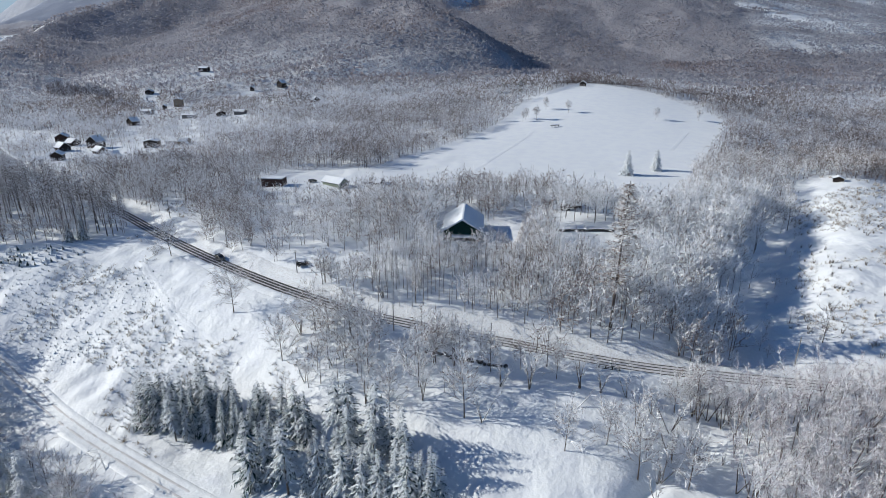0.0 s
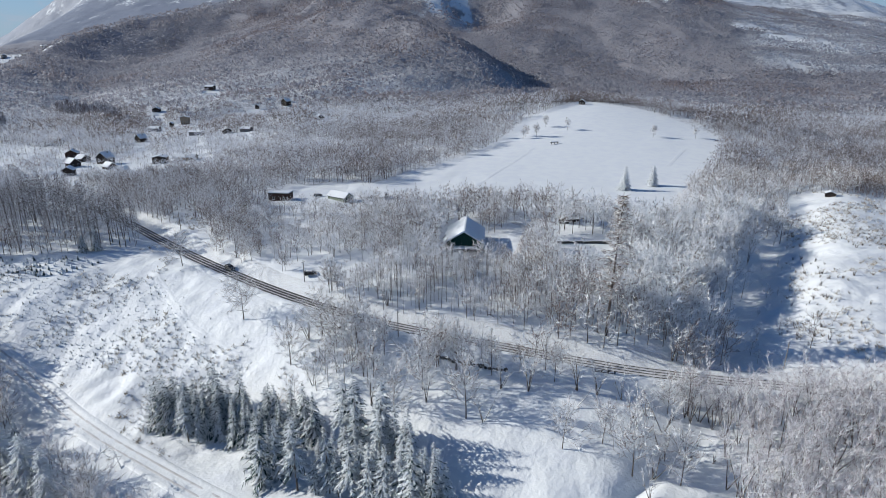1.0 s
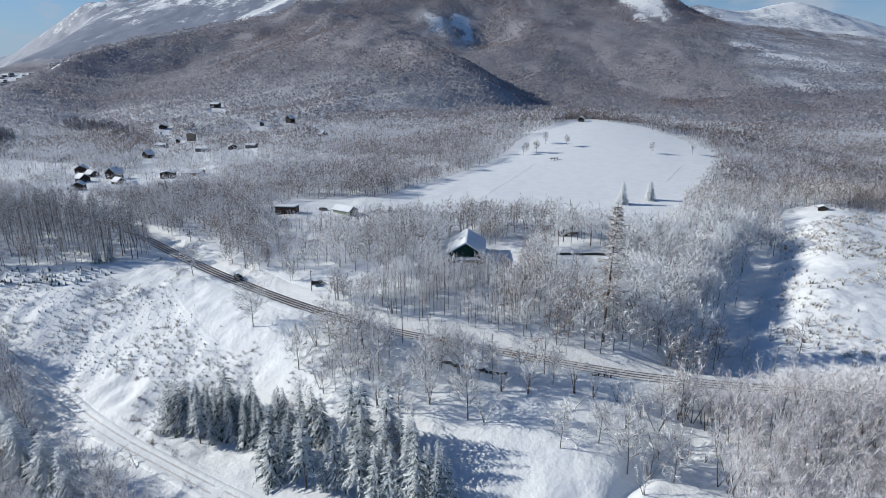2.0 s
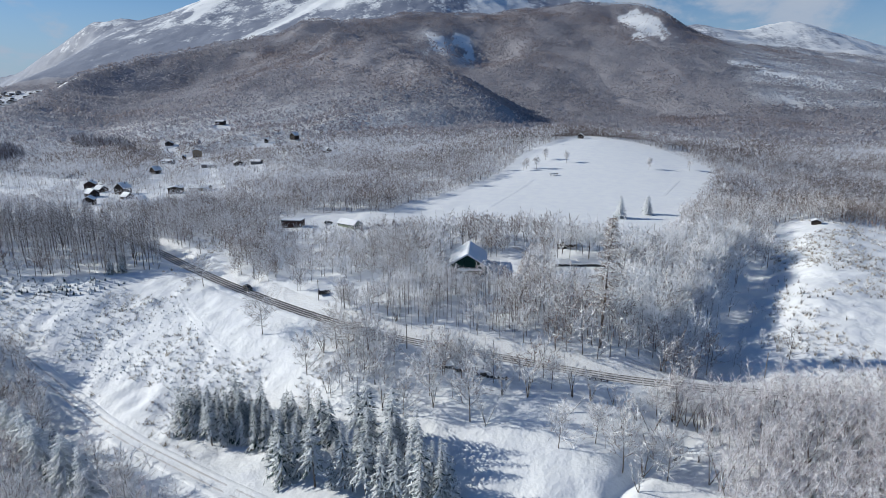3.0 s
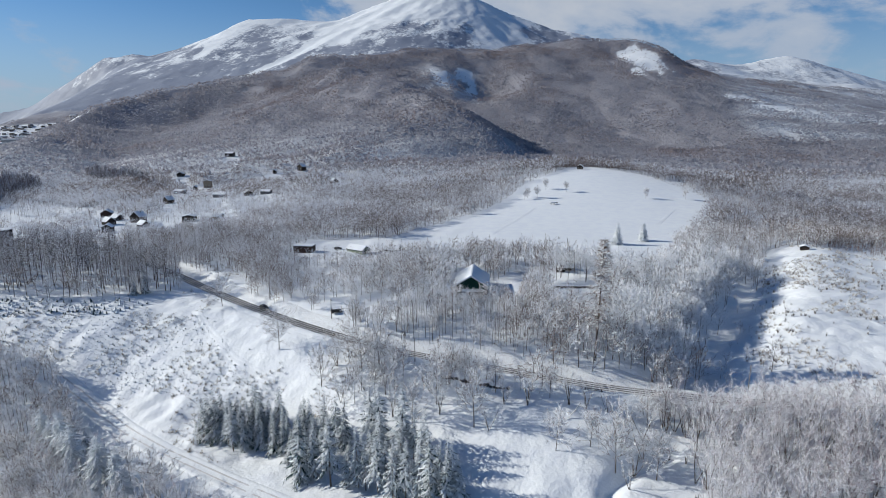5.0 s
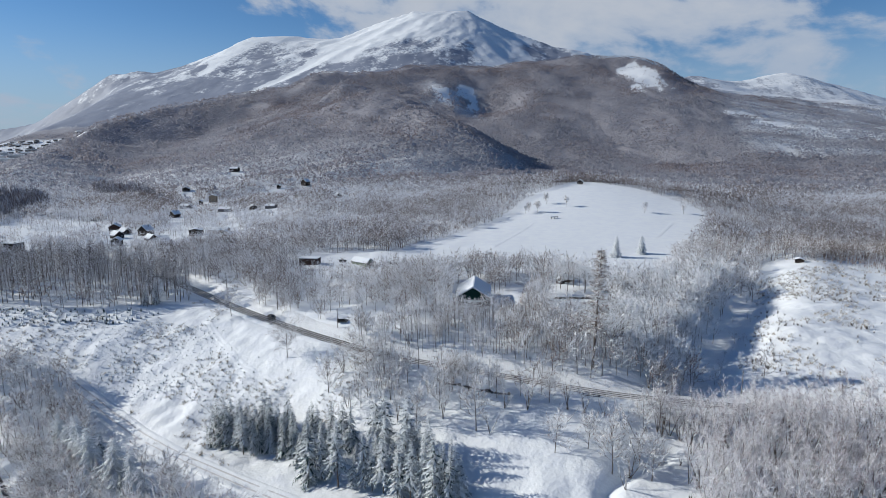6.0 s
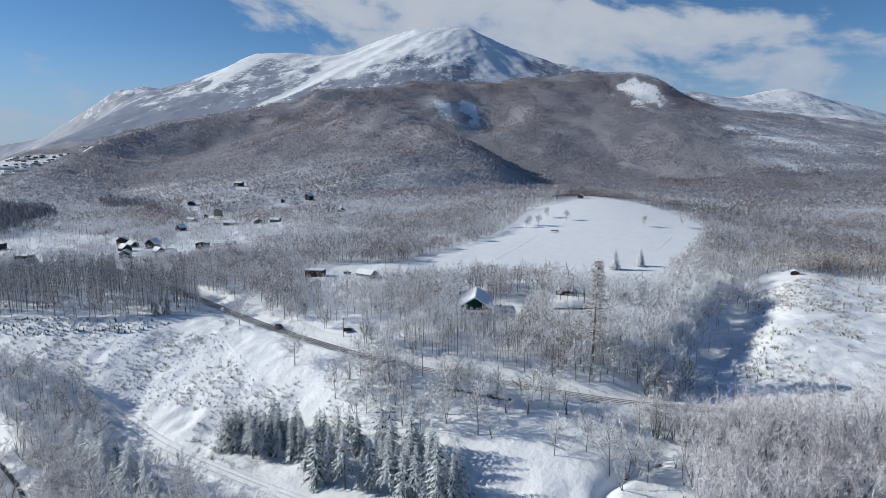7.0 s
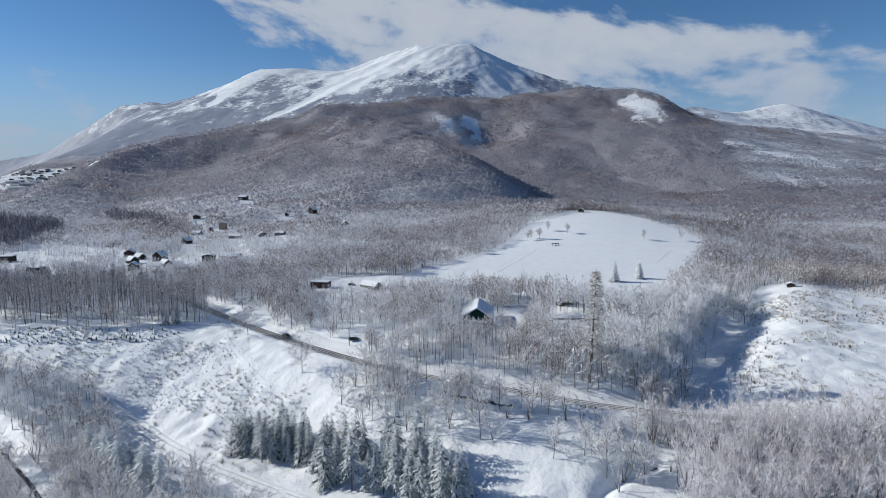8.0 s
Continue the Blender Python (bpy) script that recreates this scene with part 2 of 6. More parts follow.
# ---- materials ----
class Nodes:
    """A short hand for the nodes of one material."""

    def __init__(self, name, rough=0.8, spec=0.3, metal=0.0):
        self.mat = bpy.data.materials.new(name)
        self.mat.use_nodes = True
        self.nt = self.mat.node_tree
        self.bsdf = self.nt.nodes["Principled BSDF"]
        self.bsdf.inputs["Roughness"].default_value = rough
        self.bsdf.inputs["Specular IOR Level"].default_value = spec
        self.bsdf.inputs["Metallic"].default_value = metal

    def add(self, kind):
        return self.nt.nodes.new(kind)

    def put(self, value, socket):
        if isinstance(value, bpy.types.NodeSocket):
            self.nt.links.new(value, socket)
        else:
            socket.default_value = (*value, 1) if isinstance(value, tuple) and len(value) == 3 and socket.type == "RGBA" else value

    def math(self, op, a, b=0.0, clamp=False):
        n = self.add("ShaderNodeMath")
        n.operation, n.use_clamp = op, clamp
        self.put(a, n.inputs[0]), self.put(b, n.inputs[1])
        return n.outputs[0]

    def step(self, v, lo, hi, to_lo=0.0, to_hi=1.0):
        n = self.add("ShaderNodeMapRange")
        n.interpolation_type = "SMOOTHSTEP"
        self.put(v, n.inputs["Value"])
        for k, x in (("From Min", lo), ("From Max", hi), ("To Min", to_lo), ("To Max", to_hi)):
            n.inputs[k].default_value = x
        return n.outputs["Result"]

    def mix(self, f, a, b):
        n = self.add("ShaderNodeMixRGB")
        self.put(f, n.inputs[0]), self.put(a, n.inputs[1]), self.put(b, n.inputs[2])
        return n.outputs[0]

    def place(self, scale=(1, 1, 1), local=False):
        tc, mp = self.add("ShaderNodeTexCoord"), self.add("ShaderNodeMapping")
        geo = self.add("ShaderNodeNewGeometry")
        self.put(tc.outputs["Object"] if local else geo.outputs["Position"], mp.inputs["Vector"])
        mp.inputs["Scale"].default_value = scale
        return mp.outputs[0]

    def noise(self, scale, detail=4.0, rough=0.55, where=None):
        n = self.add("ShaderNodeTexNoise")
        self.put(where if where is not None else self.place(), n.inputs["Vector"])
        n.inputs["Scale"].default_value, n.inputs["Detail"].default_value, n.inputs["Roughness"].default_value = scale, detail, rough
        return n.outputs[0]

    def island(self):
        return self.add("ShaderNodeNewGeometry").outputs["Random Per Island"]

    def up(self):
        sep = self.add("ShaderNodeSeparateXYZ")
        self.put(self.add("ShaderNodeNewGeometry").outputs["Normal"], sep.inputs[0])
        return sep.outputs[2]

    def attr(self, name):
        n = self.add("ShaderNodeAttribute")
        n.attribute_name = name
        return n.outputs["Fac"]

    def bump(self, height, strength, distance):
        n = self.last_bump = self.add("ShaderNodeBump")
        self.put(strength, n.inputs["Strength"])
        n.inputs["Distance"].default_value = distance
        self.put(height, n.inputs["Height"])
        self.put(n.outputs[0], self.bsdf.inputs["Normal"])

    def done(self, colour, rough=None):
        self.put(colour, self.bsdf.inputs["Base Color"])
        if rough is not None:
            self.put(rough, self.bsdf.inputs["Roughness"])
        return self.mat


SNOW = (0.84, 0.87, 0.885)


def snow_material(name="snow", dirt=0.0):
    m = Nodes(name, 0.55, 0.25)
    fine, coarse = m.noise(1.3, 6), m.noise(0.12, 4)
    c = m.mix(m.step(coarse, 0.35, 0.7), SNOW, (0.79, 0.82, 0.86))
    if dirt:
        c = m.mix(m.math("MULTIPLY", m.step(m.noise(2.2, 5), 0.42, 0.62), dirt), c, (0.42, 0.38, 0.34))
    m.bump(m.math("ADD", fine, m.math("MULTIPLY", coarse, 2.0)), 0.6, 0.25)
    return m.done(c)


def ground_material():
    """Snow with brush showing through: cover says how much scrub and forest floor there is, painted twig shade
    included.
    """
    m = Nodes("snow_ground", 0.6, 0.25)
    fine, mid, wide = m.noise(0.7, 6, 0.55), m.noise(0.16, 5), m.noise(0.03, 6, 0.65)
    c = m.mix(m.step(mid, 0.35, 0.7), SNOW, (0.79, 0.82, 0.86))
    cover = m.attr("cover")
    # undergrowth breaks through in small tufts, also painting twig shade on woods' floor
    tuft = m.step(m.math("ADD", m.noise(0.55, 6, 0.7), m.math("MULTIPLY", cover, 0.46)), 0.7, 0.86)
    # brush tint also holds the far hill's blue haze
    brush = m.mix(m.step(wide, 0.4, 0.65), (0.205, 0.187, 0.2), (0.26, 0.24, 0.255))
    brush = m.mix(m.step(m.noise(0.22, 5, 0.7), 0.42, 0.58), brush, (0.31, 0.315, 0.35))
    c = m.mix(m.math("MULTIPLY", tuft, m.math("ADD", m.step(cover, 0.02, 0.2, 0.0, 0.83), m.step(cover, 0.6, 1.0, 0.0, 0.13))), c, brush)
    # high forest on the mountain, streaked down the slope, blue with painted haze
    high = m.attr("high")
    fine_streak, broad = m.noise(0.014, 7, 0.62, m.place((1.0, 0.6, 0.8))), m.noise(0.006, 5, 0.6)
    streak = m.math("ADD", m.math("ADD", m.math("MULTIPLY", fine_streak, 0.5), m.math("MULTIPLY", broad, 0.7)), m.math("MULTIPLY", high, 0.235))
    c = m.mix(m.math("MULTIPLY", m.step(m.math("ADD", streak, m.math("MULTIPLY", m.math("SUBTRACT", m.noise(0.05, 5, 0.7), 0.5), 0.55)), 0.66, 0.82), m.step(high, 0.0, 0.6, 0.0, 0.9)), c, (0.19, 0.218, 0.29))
    deep = m.math("MULTIPLY", m.math("ADD", m.noise(0.009, 6, 0.55), m.math("MULTIPLY", fine_streak, 0.12)), m.attr("steep"))
    b2 = m.add("ShaderNodeBump")
    b2.inputs["Strength"].default_value, b2.inputs["Distance"].default_value = 0.26, 40.0
    m.put(deep, b2.inputs["Height"])
    m.bump(m.math("ADD", m.math("ADD", fine, m.math("MULTIPLY", mid, 3.0)), m.math("MULTIPLY", m.noise(0.4, 3, 0.6), 1.6)), m.math("SUBTRACT", 0.36, m.math("MULTIPLY", m.attr("calm"), 0.28)), 0.45)
    m.put(b2.outputs[0], m.last_bump.inputs["Normal"])
    return m.done(c)


def bark_material(name, dark, light):
    m = Nodes(name, 0.9, 0.15)
    grain = m.noise(3.0, 4, 0.6, m.place((4, 4, 0.8)))
    c = m.mix(m.step(grain, 0.35, 0.65), dark, light)
    lean = m.math("ADD", m.up(), m.math("MULTIPLY", m.noise(2.0, 3), 0.5))
    c = m.mix(m.step(lean, 0.42, 0.6), c, SNOW)
    return m.done(c)


def twig_material(name, brown, tan, frost, snowy, altitude=False, sheer=0.0):
    """Bare twigs, part of them under hoar frost and snow: snowy is that part."""
    m = Nodes(name, 0.85, 0.15)
    r = m.island()
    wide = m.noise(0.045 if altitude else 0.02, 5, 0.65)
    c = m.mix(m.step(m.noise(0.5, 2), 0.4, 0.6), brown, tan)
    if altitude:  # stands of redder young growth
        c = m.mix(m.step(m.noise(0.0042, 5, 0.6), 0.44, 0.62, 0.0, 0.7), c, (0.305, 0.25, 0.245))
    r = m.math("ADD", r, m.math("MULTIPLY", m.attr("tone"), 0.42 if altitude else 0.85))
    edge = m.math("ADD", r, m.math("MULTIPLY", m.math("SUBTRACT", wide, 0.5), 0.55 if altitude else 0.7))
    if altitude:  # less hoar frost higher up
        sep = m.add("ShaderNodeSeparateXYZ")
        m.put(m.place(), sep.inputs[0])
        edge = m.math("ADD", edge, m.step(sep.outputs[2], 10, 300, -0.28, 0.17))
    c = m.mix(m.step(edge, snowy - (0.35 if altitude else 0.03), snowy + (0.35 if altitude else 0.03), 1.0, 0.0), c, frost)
    if sheer:  # a spray of fine twigs lets light through
        through_light, both = m.add("ShaderNodeBsdfTranslucent"), m.add("ShaderNodeMixShader")
        m.put(c, through_light.inputs["Color"])
        both.inputs[0].default_value = sheer
        m.put(m.bsdf.outputs[0], both.inputs[1]), m.put(through_light.outputs[0], both.inputs[2])
        m.put(both.outputs[0], m.nt.nodes["Material Output"].inputs["Surface"])
    return m.done(c)


def needle_material(name, green, snowy):
    m = Nodes(name, 0.8, 0.2)
    r = m.island()
    c = m.mix(m.step(m.noise(1.5, 3), 0.35, 0.65), green, tuple(v * 1.9 for v in green))
    snow = m.math("ADD", m.math("MULTIPLY", m.up(), 0.35), m.math("ADD", r, m.math("MULTIPLY", m.noise(0.9, 4), 0.5)))
    c = m.mix(m.step(snow, 1.04 - snowy, 1.12 - snowy), c, SNOW)
    return m.done(c)


MAT_GROUND = ground_material()
MAT_SNOW = snow_material("clean_snow")
MAT_BANK = snow_material("ploughed_snow", 0.35)
MAT_BARK = bark_material("grey_brown_bark", (0.075, 0.06, 0.052), (0.15, 0.125, 0.11))
MAT_TWIG = twig_material("frosted_twigs", (0.125, 0.096, 0.084), (0.27, 0.21, 0.183), (0.91, 0.91, 0.92), 0.68)
MAT_TWIG_WHITE = twig_material("snow_white_twigs", (0.13, 0.105, 0.098), (0.27, 0.225, 0.205), (0.9, 0.905, 0.92), 0.82)
MAT_TWIG_MID = twig_material("frosted_woods", (0.155, 0.122, 0.11), (0.29, 0.232, 0.205), (0.88, 0.885, 0.905), 0.54)
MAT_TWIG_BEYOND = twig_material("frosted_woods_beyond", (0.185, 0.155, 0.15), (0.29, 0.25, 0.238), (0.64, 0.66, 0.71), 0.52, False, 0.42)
# blue-lilac distance haze is mixed into the far woods' base colours
MAT_TWIG_FAR = twig_material("hazy_frosted_woods", (0.29, 0.265, 0.28), (0.32, 0.293, 0.31), (0.39, 0.397, 0.44), 0.57, True, 0.5)
MAT_TWIG_PINK = twig_material("brown_frosted_twigs", (0.2, 0.155, 0.168), (0.41, 0.335, 0.36), (0.93, 0.915, 0.94), 0.61, False, 0.3)
MAT_TWIG_SLIM = twig_material("slim_stand_twigs", (0.17, 0.137, 0.118), (0.35, 0.29, 0.245), (0.9, 0.9, 0.91), 0.56)
MAT_LARCH = twig_material("larch_twigs", (0.1, 0.08, 0.078), (0.19, 0.155, 0.145), (0.85, 0.87, 0.9), 0.48)
MAT_LARCH_FAR = twig_material("far_larch_twigs", (0.135, 0.115, 0.118), (0.2, 0.17, 0.172), (0.42, 0.43, 0.47), 0.45)
MAT_OLD_LARCH = twig_material("old_larch_twigs", (0.17, 0.125, 0.1), (0.31, 0.24, 0.19), (0.88, 0.88, 0.89), 0.58)
MAT_CLUMP = snow_material("snow_clumps")
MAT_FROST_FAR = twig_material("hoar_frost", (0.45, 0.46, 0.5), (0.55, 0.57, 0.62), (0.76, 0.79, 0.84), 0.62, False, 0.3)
MAT_FIR = needle_material("snowy_fir_needles", (0.016, 0.04, 0.04), 0.2)


# ---- meshes from arrays ----
def mesh_of(name, verts, tris, mats, slots=None):
    me = bpy.data.meshes.new(name)
    verts, tris = np.asarray(verts, np.float32), np.asarray(tris, np.int32)
    me.vertices.add(len(verts))
    me.vertices.foreach_set("co", verts.ravel())
    me.loops.add(tris.size)
    me.loops.foreach_set("vertex_index", tris.ravel())
    me.polygons.add(len(tris))
    me.polygons.foreach_set("loop_start", np.arange(0, tris.size, 3, dtype=np.int32))
    for mt in mats:
        me.materials.append(mt)
    if slots is not None:
        me.polygons.foreach_set("material_index", np.asarray(slots, np.int32))
    me.update(calc_edges=True)
    return me


class Soup:
    """Gathers triangles: tapered stems and thin blades, each in one of several material slots."""

    def __init__(self):
        self.v, self.t, self.s, self.n = [], [], [], 0

    def push(self, verts, tris, slot):
        self.v.append(np.asarray(verts, float)), self.t.append(np.asarray(tris, int) + self.n)
        self.s += [slot] * len(tris)
        self.n += len(verts)

    def stem(self, p0, p1, r0, r1, sides=4, slot=0):
        p0, p1 = np.asarray(p0, float), np.asarray(p1, float)
        w = p1 - p0
        w = w / (np.linalg.norm(w) + 1e-9)
        a = np.cross(w, (0.3, 0.9, 0.1) if abs(w[2]) > 0.8 else (0, 0, 1))
        a = a / (np.linalg.norm(a) + 1e-9)
        b = np.cross(w, a)
        ang = [2 * math.pi * i / sides for i in range(sides)]
        ring = [math.cos(q) * a + math.sin(q) * b for q in ang]
        if r1 <= 0:
            self.push([p0 + r0 * q for q in ring] + [p1], [(i, (i + 1) % sides, sides) for i in range(sides)], slot)
            return
        tris = []
        for i in range(sides):
            j = (i + 1) % sides
            tris += [(i, j, sides + j), (i, sides + j, sides + i)]
        self.push([p0 + r0 * q for q in ring] + [p1 + r1 * q for q in ring], tris, slot)

    def blade(self, p0, p1, width, rng, slot=1):
        p0, p1 = np.asarray(p0, float), np.asarray(p1, float)
        w = p1 - p0
        side = np.cross(w, rng.normal(size=3))
        side = side / (np.linalg.norm(side) + 1e-9) * width * 0.5
        self.push([p0 - side, p0 + side, p1], [(0, 1, 2)], slot)

    def arrays(self):
        return np.concatenate(self.v), np.concatenate(self.t), np.array(self.s)


def way_of(az, el):
    return np.array((math.cos(az) * math.cos(el), math.sin(az) * math.cos(el), math.sin(el)))


def bare_tree(seed, h, limbs, branches, twigs, thick, spread=0.34, near=True, rise=0.0, low=0.22, white=0.0):
    """A leafless broad-leaved tree: bent trunk, rising limbs, branches and frosted twigs."""
    rng = np.random.default_rng(seed)
    s = Soup()
    bend = rng.normal(0, 0.035 * h, 2)
    axis = lambda f: np.array((bend[0] * f * f, bend[1] * f * f, h * 0.9 * f))
    r = 0.0105 * h + 0.02
    n = 4 if near else 2
    for i in range(n):
        f0, f1 = i / n, (i + 1) / n
        s.stem(axis(f0), axis(f1), r * (1 - 0.85 * f0), r * (1 - 0.85 * f1), 6 if near else 3, 0)
    start = rng.uniform(low, low + 0.14)
    for i in range(limbs):
        f = start + (0.97 - start) * (i + rng.uniform(0, 0.8)) / limbs
        az = i * 2.4 + rng.uniform(-0.5, 0.5)
        el = min(rng.uniform(0.45, 0.85) + 0.35 * f + rise, 1.45)
        size = h * spread * (1.12 - 0.75 * f) * rng.uniform(0.75, 1.2)
        p0 = axis(f)
        p1 = p0 + way_of(az, el) * size * 0.5
        p2 = p1 + way_of(az + rng.uniform(-0.4, 0.4), el + 0.25) * size * 0.55
        rl = r * (1 - 0.8 * f) * 0.55
        s.stem(p0, p1, rl, rl * 0.7, 4 if near else 3, 0)
        if near:
            s.stem(p1, p2, rl * 0.7, rl * 0.25, 3, 0)
        else:
            s.blade(p1, p2, rl * 2.2, rng, 0)
        for j in range(branches):
            g = (j + rng.uniform(0.2, 1)) / branches
            q0 = p0 + (p1 - p0) * g * 2 if g < 0.5 else p1 + (p2 - p1) * (g * 2 - 1)
            baz, bel = az + rng.choice((-1, 1)) * rng.uniform(0.3, 1.5), el + rng.uniform(-0.7, 0.5)
            q1 = q0 + way_of(baz, bel) * size * rng.uniform(0.3, 0.62)
            if near:
                s.stem(q0, q1, rl * 0.4 + 0.012, 0, 3, 1)
            else:
                s.blade(q0, q1, 0.09 * thick, rng, 1)
            for k in range(twigs):
                u = rng.uniform(0.15, 1)
                w0 = q0 + (q1 - q0) * u
                clump = rng.random() < (white or (0.15 if near else 0.09))
                w1 = w0 + way_of(baz + rng.normal(0, 0.9), bel + rng.uniform(-0.9, 0.6)) * size * (rng.uniform(0.2, 0.5) if near else rng.uniform(0.16, 0.42)) * (0.6 if clump else 1)
                s.blade(w0, w1, (rng.uniform(0.04, 0.105) if near else rng.uniform(0.05, 0.13)) * thick * ((2.1 if near else 1.6) if clump else 1), rng, 2 if clump else 1)
    return s.arrays()


def young_tree(seed, h, stems, branches, twigs, thick=1.0):
    """A slim leafless tree of several stems from one root, its branches and twigs rising steeply."""
    rng = np.random.default_rng(seed)
    s = Soup()
    for i in range(stems):
        az, el = i * 2.4 + rng.uniform(-0.5, 0.5), rng.uniform(1.12, 1.46)
        size = h * rng.uniform(0.7, 1.05)
        p0 = np.array((rng.normal(0, 0.18), rng.normal(0, 0.18), 0))
        p1 = p0 + way_of(az, el) * size * 0.5
        p2 = p1 + way_of(az + rng.uniform(-0.5, 0.5), min(el + rng.uniform(-0.12, 0.15), 1.5)) * size * 0.5
        s.stem(p0, p1, 0.11, 0.075, 4, 0)
        s.stem(p1, p2, 0.075, 0.0, 3, 0)
        for j in range(branches):
            u = rng.uniform(0.28, 0.98)
            q0 = p0 + (p1 - p0) * u * 2 if u < 0.5 else p1 + (p2 - p1) * (2 * u - 1)
            baz, bel = az + rng.normal(0, 1.2), rng.uniform(0.5, 1.15)
            q1 = q0 + way_of(baz, bel) * size * rng.uniform(0.14, 0.3) * (1.25 - 0.6 * u)
            s.stem(q0, q1, 0.026, 0.0, 3, 0)
            for k in range(twigs):
                w0 = q0 + (q1 - q0) * rng.uniform(0.1, 1)
                clump = rng.random() < 0.11
                w1 = w0 + way_of(baz + rng.normal(0, 1.0), bel + rng.uniform(-0.6, 0.4)) * rng.uniform(0.45, 1.25) * (0.55 if clump else 1) * h / 10
                s.blade(w0, w1, rng.uniform(0.03, 0.065) * thick * (2.0 if clump else 1), rng, 2 if clump else 1)
    return s.arrays()


def crown_tree(seed, h, blades, width, wide=0.4, tips=0.22):
    """A bare tree some way off: a stem, and a round airy crown of twigs, the outermost white with snow."""
    rng = np.random.default_rng(seed)
    s = Soup()
    s.stem((0, 0, 0), (rng.normal(0, 0.03 * h), rng.normal(0, 0.03 * h), h * 0.72), 0.012 * h + 0.04, 0.03, 3, 0)
    heart = np.array((0, 0, h * 0.5))
    for i in range(blades):
        way = way_of(i * 2.4 + rng.uniform(0, 1), math.asin(rng.uniform(-0.45, 1.0)))
        far = rng.uniform(0.35, 0.95)
        p0 = heart + way * np.array((h * wide, h * wide, h * 0.46)) * far
        turn = way * rng.uniform(0.3, 1.0) + rng.normal(0, 0.55, 3) + np.array((0, 0, 0.25))
        turn = turn / (np.linalg.norm(turn) + 1e-9)
        white = far > 0.6 and rng.random() < tips * 2
        s.blade(p0, p0 + turn * h * rng.uniform(0.16, 0.32) * (0.6 if white else 1), width * rng.uniform(0.6, 1.3) * (1.3 if white else 1), rng, 2 if white else 1)
    return s.arrays()


def dome_tuft(seed, h, blades, width):
    """A crown on the far hill: a few ragged sprays of twigs turned every way."""
    rng = np.random.default_rng(seed)
    s = Soup()
    for i in range(blades):
        way = way_of(i * 2.4 + rng.uniform(0, 1), rng.uniform(0.1, 1.4))
        p = np.array((0, 0, h * 0.55)) + way * h * np.array((0.3, 0.3, 0.36)) * rng.uniform(0.5, 1.0)
        turn = rng.normal(size=3) * np.array((1, 1, 0.7))
        turn = turn / (np.linalg.norm(turn) + 1e-9) * h * rng.uniform(0.14, 0.24)
        s.blade(p - turn, p + turn, width * rng.uniform(0.7, 1.2), rng, 1)
    return s.arrays()


def tuft_tree(seed, h, blades, width, wide=0.3):
    """A distant bare tree: a thin stem under a brush of frosted blades."""
    rng = np.random.default_rng(seed)
    s = Soup()
    if blades > 12:
        s.blade((0, 0, 0), (0, 0, h * 0.8), width * 0.35, rng, 0)
    for i in range(blades):
        az = i * 2.4 + rng.uniform(0, 1)
        f = rng.uniform(0.2, 0.8)
        out = h * wide * rng.uniform(0.5, 1.1) * (1.1 - f * 0.7)
        p0 = np.array((rng.normal(0, h * 0.04), rng.normal(0, h * 0.04), h * f))
        p1 = p0 + np.array((math.cos(az) * out, math.sin(az) * out, h * rng.uniform(0.12, 0.3)))
        s.blade(p0, p1, width * rng.uniform(0.6, 1.3), rng, 1)
    return s.arrays()


def larch_tree(seed, h, twigs=11, wide=0.18):
    """A tall bare larch: straight mast, short level branches with hanging twigs."""
    rng = np.random.default_rng(seed)
    s = Soup()
    r = 0.0105 * h
    lean = rng.normal(0, 0.006 * h, 2)
    axis = lambda f: np.array((lean[0] * f, lean[1] * f, h * f))
    for i in range(3):
        s.stem(axis(i / 3), axis((i + 1) / 3), r * (1 - 0.9 * i / 3), r * (1 - 0.9 * (i + 1) / 3), 5, 0)
    n = int(h * 2.5)
    fat = 1.0 + 0.02 * (h - 20)
    for i in range(n):
        f = 0.3 + 0.68 * i / n
        az = i * 2.4 + rng.uniform(-0.4, 0.4)
        size = h * wide * (1.03 - f) ** 0.72 * rng.uniform(0.5, 1.25) * (1 if f > 0.36 else 0.6)
        p0 = axis(f)
        p1 = p0 + way_of(az, rng.uniform(-0.15, 0.35)) * size
        s.blade(p0, p1, 0.13 * fat, rng, 1)
        for k in range(twigs):
            w0 = p0 + (p1 - p0) * rng.uniform(0.2, 1)
            s.blade(w0, w0 + way_of(az + rng.normal(0, 1.0), rng.uniform(-0.7, 0.5)) * rng.uniform(0.6, 1.3) * fat, rng.uniform(0.06, 0.16) * fat, rng, 1)
    return s.arrays()


